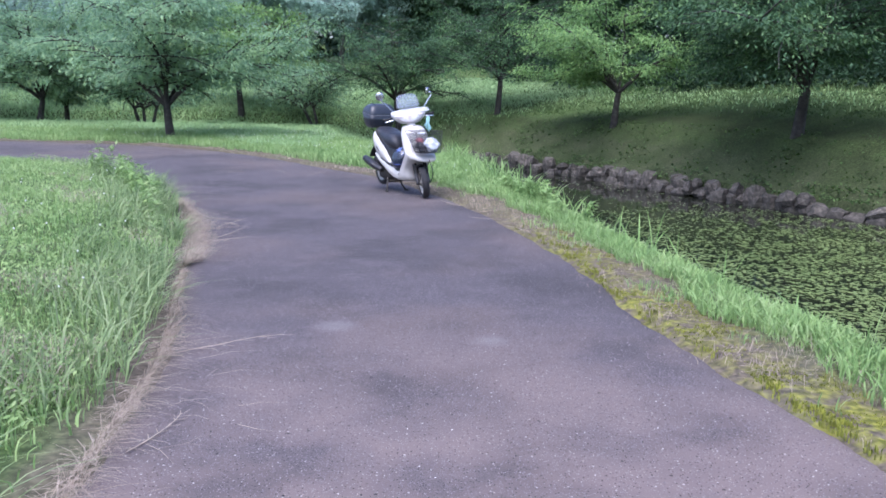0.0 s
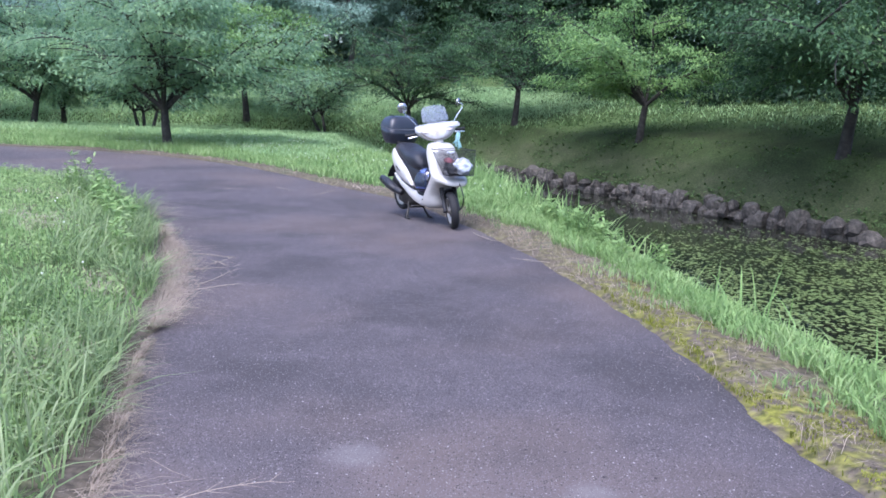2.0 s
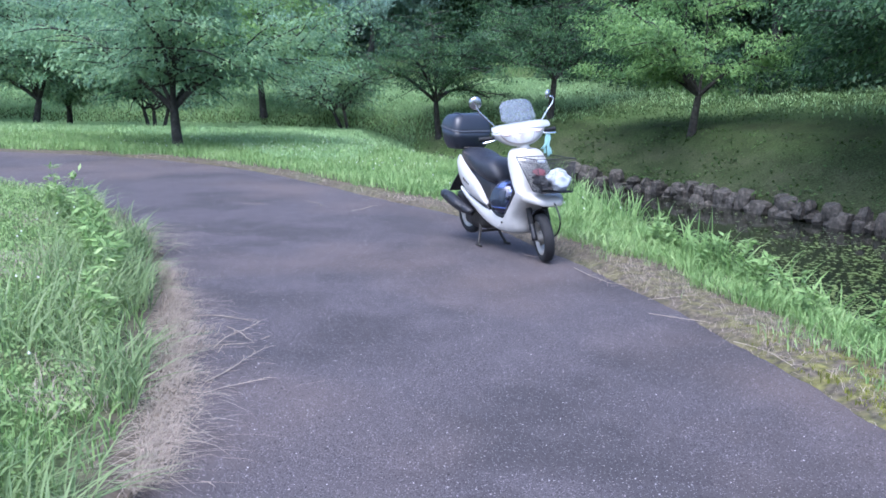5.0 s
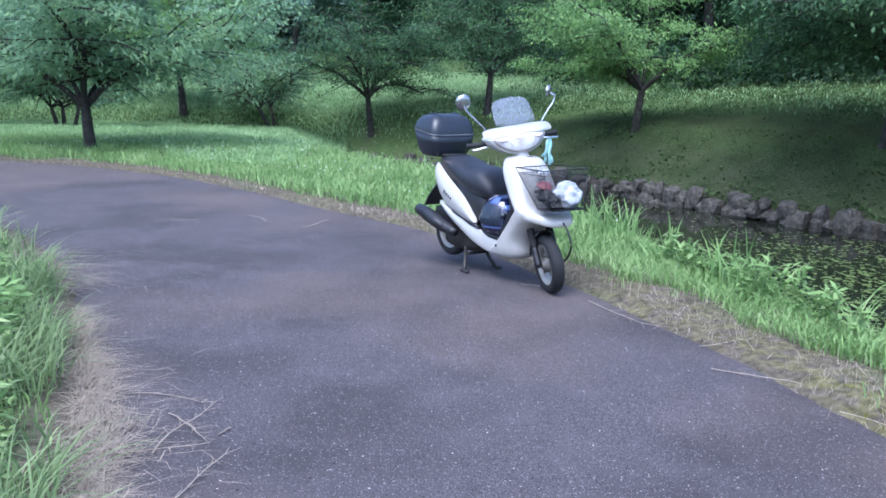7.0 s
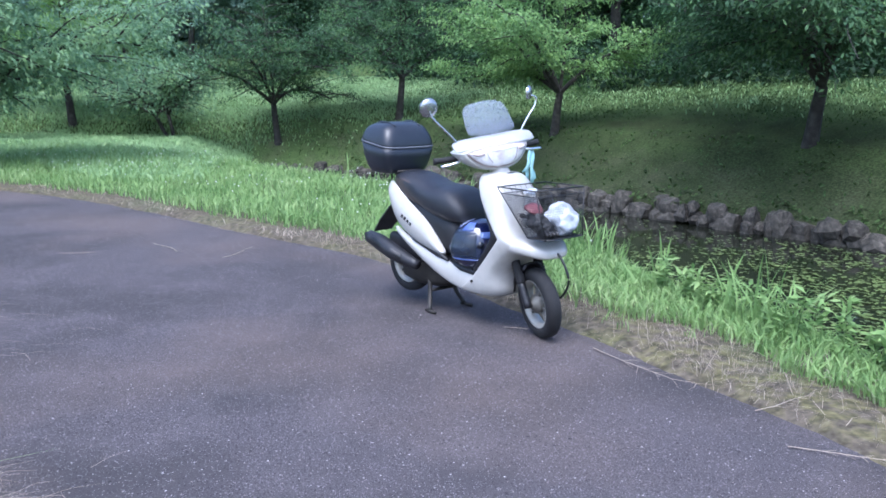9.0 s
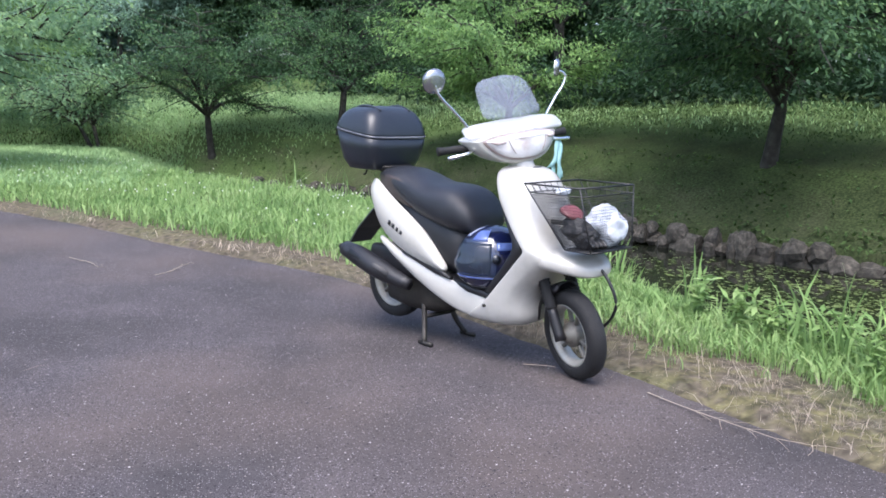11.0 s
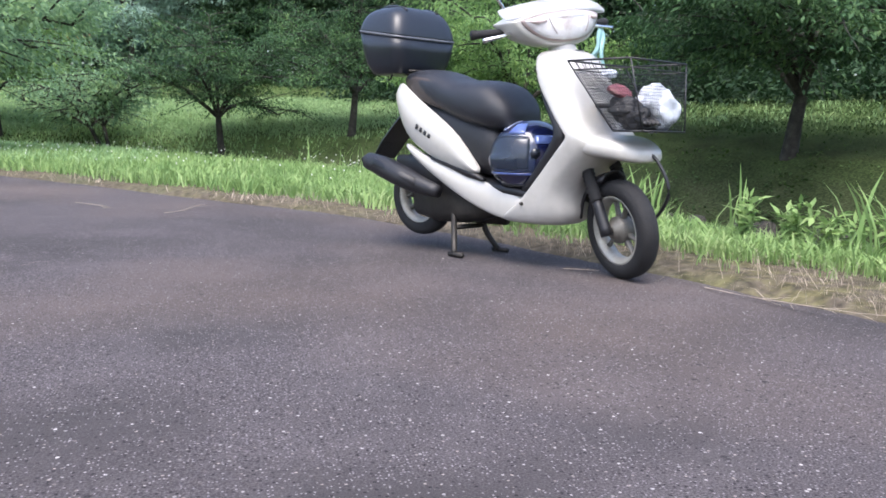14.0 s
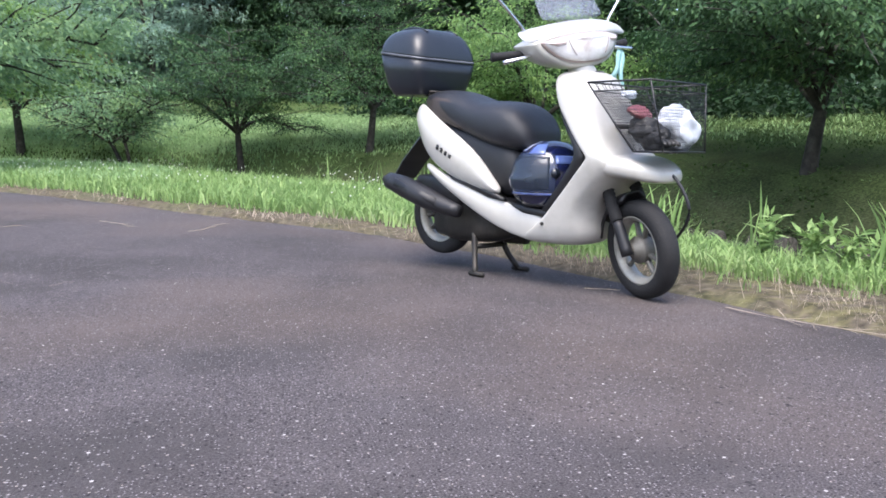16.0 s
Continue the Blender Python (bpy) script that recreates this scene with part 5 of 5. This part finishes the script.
over = scatter(90000, 0, 20, 10, 38, lambda x, y: (np.abs(side_distance(x, y, SHORE) - 0.2) < 0.32) * np.clip(0.35 + wobble(x, y, 0.8, 15), 0.05, 1) * 0.8)
over[:, 2] = np.maximum(over[:, 2], WATER_Z + 0.35)
ivy = np.concatenate([ivy, over + [0, 0, 0.03]])
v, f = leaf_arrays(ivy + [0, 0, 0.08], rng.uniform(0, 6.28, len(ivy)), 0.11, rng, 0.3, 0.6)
stuff("bank_weeds", (v, [f]), BANK_TURF_SHADED, "low creeping weeds above the stone edge", "weeds")

# dead grass on both edges
straw = scatter(170000, -1.5, 3.2, 1, 19, lambda x, y: (dr_of(x, y) > -0.06) * (dr_of(x, y) < 0.8) * np.clip(np.interp(y, [6.5, 9], [0.22, 0.44]) + 0.9 * wobble(x, y, 2.6, 4), 0.05, 1) * 0.8 * (1 - 0.8 * moss(x, y)))
stuff("verge_straw", blade_arrays(straw + [0, 0, 0.006], 0.055, 0.0013, 1.6, low=True), STRAW, "dry dead grass on the bare verge", "dead grass")
straw = scatter(70000, -14, -1, 14, 23, lambda x, y: (dr_of(x, y) > -0.1) * (dr_of(x, y) < 0.38 + 0.15 * wobble(x, y, 0.9, 8)) * np.clip(0.1 + 0.9 * wobble(x, y, 1.2, 4), 0.03, 1) * 0.6)
stuff("bend_straw", blade_arrays(straw + [0, 0, 0.01], 0.08, 0.0028, 2.2, low=True), STRAW, "dry dead grass along the bend's edge", "dead grass")


def straw_fan(y0, y1, count, reach, seed):
    """Dead stems combed out flat from the left bank over the asphalt."""
    r = np.random.default_rng(seed)
    i = r.integers(0, len(LEFT_EDGE) - 1, count * 40)
    p = LEFT_EDGE[i] + (LEFT_EDGE[i + 1] - LEFT_EDGE[i]) * r.uniform(0, 1, (count * 40, 1))
    p = p[(p[:, 1] > y0) & (p[:, 1] < y1)][:count]
    p = np.stack([p[:, 0] + r.exponential(0.3 * reach, len(p)) - 0.12, p[:, 1] + r.normal(0, 0.06, len(p)), 0.012 + r.uniform(0, 0.02, len(p))], 1)
    n = len(p)
    yaw, ln = r.normal(-0.1, 0.55, n), reach * r.uniform(0.25, 0.8, n)
    d = np.stack([np.cos(yaw), np.sin(yaw), np.zeros(n)], 1) * ln[:, None]
    s = np.stack([-np.sin(yaw), np.cos(yaw), np.zeros(n)], 1) * r.uniform(0.0007, 0.0017, (n, 1))
    bow = s * r.normal(0, 12, (n, 1)) + [0, 0, 0.012]
    v = np.stack([p - s, p + s, p + d * 0.5 + bow + s, p + d * 0.5 + bow - s, p + d], 1).reshape(-1, 3)
    k = np.arange(n)[:, None] * 5
    return v, [k + [[0, 1, 2, 3]], k + [[3, 2, 4]]]


for seed, (a, b, cnt, rc) in enumerate(((2.4, 4.1, 220, 0.4), (4.3, 4.9, 160, 0.55), (5.2, 6.4, 120, 0.25), (7.0, 9.9, 900, 0.38), (11.3, 12.6, 500, 0.5))):
    stuff("dead_grass_fan", straw_fan(a, b, cnt, rc, 90 + seed), STRAW, "bleached dead grass lying out over the asphalt", "dead grass")

def straw_mat(count, y0, y1, wide, seed):
    """A thin mat of short bleached stems swept from the bank onto the asphalt."""
    r = np.random.default_rng(seed)
    y = r.uniform(y0, y1, count)
    x = np.interp(y, LEFT_EDGE[:, 1], LEFT_EDGE[:, 0])
    lens = np.sin(np.pi * np.clip((y - y0) / (y1 - y0), 0, 1)) ** 0.6 * (0.75 + 0.3 * np.sin(5.1 * y) * np.sin(2.3 * y + 1) + 0.2 * np.sin(17 * y) + r.normal(0, 0.22, count))
    p = np.stack([x + wide * lens * (1.3 * r.beta(1.3, 2.2, count) - 0.25), y, 0.008 + r.uniform(0, 0.014, count)], 1)
    return blade_arrays(p, 0.075, 0.0015, 2.2, 0.0, 0.9, low=True)


for a, b, cnt, wd in ((6.9, 9.9, 3600, 0.27), (9.6, 10.8, 900, 0.2), (2.2, 4.2, 900, 0.10), (4.2, 6.6, 1100, 0.10)):
    stuff("straw_mat", straw_mat(cnt, a, b, wd, int(a * 10)), STRAW, "matted bleached straw along the road's edge", "dead grass")

ls = scatter(70000, -6, -1.3, 1.2, 13, lambda x, y: (dl_of(x, y) > 0.2) * (dl_of(x, y) < 4) * (wobble(x, y, 1.7, 21) > 0.28) * 0.7)
stuff("lawn_straw", blade_arrays(ls + [0, 0, 0.03], 0.1, 0.002, 1.6, low=True), STRAW, "withered grass patches in the lawn", "dead grass")

lng = scatter(4200, -1, 3, 4, 14, lambda x, y: (dr_of(x, y) > -0.15) * (dr_of(x, y) < 0.6) * patchy(x, y, 2.8, 14, 0.1))
stuff("verge_stems", blade_arrays(lng + [0, 0, 0.012], 0.13, 0.0014, 2.1, low=True), STRAW, "long dry stems strewn along the verge", "dead grass")

# moss cushions along the verge
mp = scatter(300000, 0.0, 2.6, 0.5, 12.5, lambda x, y: np.clip(moss(x, y) * 1.6 - 0.5, 0, 1) * np.clip(0.4 + 1.2 * wobble(x, y, 7.0, 1.0), 0, 1))
stuff("moss_cushions", blade_arrays(mp + [0, 0, 0.004], 0.009, 0.0035, 0.8, low=True), MOSS, "yellow-green moss along the road's edge", "moss")

# floating leaves
pp = scatter(270000, 1, 20, -8, 30, lambda x, y: (side_distance(x, y, SHORE) < -0.4) * (side_distance(x, y, CREST) > 2.0) * np.interp(y - 0.4 * x, [-8, 1, 4, 13, 17, 21], [0.2, 0.35, 1, 0.85, 0.35, 0.02]) * np.clip(0.6 + 0.45 * wobble(x, y, 2.3, 3), 0.15, 1))
n = len(pp)
pp[:, 2] = WATER_Z + 0.006 + rng.uniform(0, 0.008, n)
ang = np.linspace(0.3, 2 * np.pi, 6)
ring = np.stack([np.cos(ang), np.sin(ang) * 0.75], 1)
yaw = rng.uniform(0, 6.28, n)
c, s = np.cos(yaw)[:, None], np.sin(yaw)[:, None]
rad = rng.uniform(0.022, 0.055, n)[:, None]
px, py = (ring[None, :, 0] * c - ring[None, :, 1] * s) * rad, (ring[None, :, 0] * s + ring[None, :, 1] * c) * rad
v = np.concatenate([pp[:, None], pp[:, None] + np.stack([px, py, rng.uniform(0, 0.008, px.shape)], -1)], 1).reshape(-1, 3)
k = np.arange(n)[:, None] * 7
stuff("floating_leaves", (v, [np.concatenate([k + [[0, i, i + 1]] for i in range(1, 6)])]), PAD, "small green leaves floating thickly on the pond", "water plants")

# white clover heads
fl = np.concatenate([scatter(1100, -9, 1, 13, 24, lambda x, y: (dr_of(x, y) > 0.8) * (side_distance(x, y, CREST) < 0) * (wobble(x, y, 1.0, 2) > 0)), scatter(90, -5, -1.5, 3, 12, lambda x, y: (dl_of(x, y) > 0.4) * 0.7)])
fl = fl + [0, 0, 1] * rng.uniform(0.16, 0.26, (len(fl), 1))
octa = np.array([(1, 0, 0), (0, 1, 0), (-1, 0, 0), (0, -1, 0), (0, 0, 1), (0, 0, -1)]) * 0.009
v = (fl[:, None] + octa[None]).reshape(-1, 3)
k = np.arange(len(fl))[:, None] * 6
tri = [(0, 1, 4), (1, 2, 4), (2, 3, 4), (3, 0, 4), (1, 0, 5), (2, 1, 5), (3, 2, 5), (0, 3, 5)]
stuff("clover_flowers", (v, [np.concatenate([k + [t] for t in tri])]), FLOWER, "small white clover heads in the grass", "flowers")


def weed_plant(x, y, tall, seed, label):
    """An upright weed: a stem with whorls of pointed leaves."""
    r = np.random.default_rng(seed)
    root = tagged(new("weed_plant"), label, "plant", "weeds at the road's edge")
    root.matrix_basis = pose(x, y, float(height([x], [y])[0]), 0, 0, r.uniform(0, 360))
    stems, cs, hs = [], [], []
    for s in range(r.integers(2, 5)):
        st = branch(r, (r.normal(0, 0.04), r.normal(0, 0.04), -0.03), r.uniform(0, 6.28), 1.35, tall * r.uniform(0.65, 1.05), 0.006, 0.002, 8, 0, 0.08)
        stems.append(st[:2])
        for q in st[0][1:]:
            for a in range(7):
                cs.append(q + r.normal(0, 0.012, 3)), hs.append(r.uniform(0, 6.28))
    sv, sf = tube_arrays(stems, 5)
    part("stem", mesh_from("stem", sv, [sf]), GRASS_TALL, root)
    lv, lf = leaf_arrays(np.array(cs), np.array(hs), 0.085, r, -0.1, 0.32)
    part("leaves", mesh_from("leaves", lv, [lf]), GRASS, root, shade=False)


for k, (x, y, t) in enumerate(((-4.87, 12.3, 0.62), (-4.6, 11.9, 0.48), (-4.3, 11.5, 0.46), (-4.1, 11.1, 0.42), (-5.3, 12.9, 0.4), (-3.83, 10.6, 0.5), (-3.95, 10.9, 0.44), (-3.6, 10.2, 0.46), (-3.45, 9.9, 0.42), (-3.25, 9.5, 0.45), (-3.15, 9.1, 0.42), (-3.75, 10.35, 0.4), (-4.45, 11.75, 0.4), (-3.0, 8.7, 0.36))):
    weed_plant(x, y, t, 300 + k, "upright leafy green weed at the road's edge")
for k, (x, y, t) in enumerate(((1.12, 10.6, 0.34), (1.2, 10.0, 0.3), (1.05, 11.2, 0.36), (0.95, 11.5, 0.3), (1.45, 9.0, 0.28), (1.3, 9.5, 0.3), (1.0, 10.9, 0.3), (1.15, 10.3, 0.33), (0.85, 12.1, 0.32), (0.9, 11.8, 0.28))):
    weed_plant(x, y, t, 320 + k, "bright green leafy weed on the pond bank")


def dry_stem(x, y, yaw, length, seed):
    """A single dry grass stem with its seed head, lying on the asphalt."""
    r = np.random.default_rng(seed)
    root = tagged(new("dry_stem"), "dry bleached grass stem lying on the asphalt", "dry stem", "dry stems on the road")
    root.matrix_basis = pose(x, y, 0.008, 0, 0, yaw)
    paths = [branch(r, (0, 0, 0.0), 0, 0.02, length, 0.0042, 0.002, 7, 0, 0.12)[:2]]
    tip = paths[0][0]
    for q in tip[2:]:
        for s in (-1, 1):
            paths.append(branch(r, q, s * r.uniform(0.3, 0.8), 0.05, length * 0.14, 0.0018, 0.001, 3, 0, 0.2)[:2])
    sv, sf = tube_arrays(paths, 4)
    sv[:, 2] = np.abs(sv[:, 2]) * 0.5
    part("stem", mesh_from("stem", sv, [sf]), STRAW, root)


for k, (x, y, a, ln) in enumerate(((-1.58, 4.5, 27, 0.69), (-1.28, 3.25, 72, 0.4), (-2.65, 9.31, 9, 0.42), (-2.52, 8.65, 3, 0.36), (-2.22, 8.1, 66, 0.52), (-2.34, 8.65, 84, 0.5), (-2.18, 7.95, 36, 0.34), (-2.12, 8.83, 53, 0.08), (-2.38, 9.07, -40, 0.4),
                                  (-2.95, 14.73, -50, 0.5), (-2.28, 13.95, 47, 0.37), (-3.67, 14.38, -16, 0.27), (-0.07, 11.0, -69, 0.8), (0.32, 9.98, 5, 0.34), (-0.46, 11.49, -22, 0.14), (0.62, 9.0, -55, 0.5), (0.25, 9.6, -35, 0.4))):
    dry_stem(x, y, a, ln, 400 + k)


# ---- the stone edging of the far shore ----


def stone_mesh(seed):
    r = np.random.default_rng(seed)
    bm = bmesh.new()
    bmesh.ops.create_icosphere(bm, subdivisions=2, radius=0.5)
    o = Vector(r.uniform(-50, 50, 3))
    for v in bm.verts:
        c = v.co
        flat = Vector((math.copysign(abs(c.x * 2) ** 0.55 / 2, c.x), math.copysign(abs(c.y * 2) ** 0.6 / 2, c.y), math.copysign(abs(c.z * 2) ** 0.6 / 2, c.z)))
        v.co = flat * (1 + 0.55 * noise.noise(c * 2.6 + o))
    me = bpy.data.meshes.new("stone")
    bm.to_mesh(me)
    bm.free()
    me.materials.append(STONE)
    return me


STONES = [stone_mesh(s) for s in range(8)]
edging = tagged(new("stone_edging"), "rough natural stones edging the far shore of the pond", "stone wall", kind="structure")
line = spline(SHORE[25:85], 700)
seg = np.concatenate([[0], np.cumsum(np.linalg.norm(np.diff(line, axis=0), axis=1))])
pos = 0.0
while pos < seg[-1] - 0.5:
    w = rng.uniform(0.22, 0.58)
    i = min(len(line) - 2, int(np.searchsorted(seg, pos + w / 2)))
    d = line[i + 1] - line[i]
    yaw = math.degrees(math.atan2(d[1], d[0]))
    gap = wobble(np.array(pos), np.array(pos * 0.3), 0.55, 3.0)
    hgt = rng.uniform(0.32, 0.55) * (0.75 if gap < -0.3 else 1)
    for row in range(2 if rng.uniform() < 0.65 else 1):
        o = new("stone", STONES[rng.integers(0, 8)])
        o.parent = edging
        o.matrix_basis = pose(line[i][0] + rng.normal(0.0, 0.05), line[i][1] + rng.normal(0, 0.05), WATER_Z + 0.08 + 0.2 * row + rng.normal(0, 0.05), rng.normal(0, 8), rng.normal(0, 8), yaw + rng.normal(0, 8)) @ Matrix.Diagonal((w * 1.05, 0.4, hgt, 1))
    pos += w * 0.97
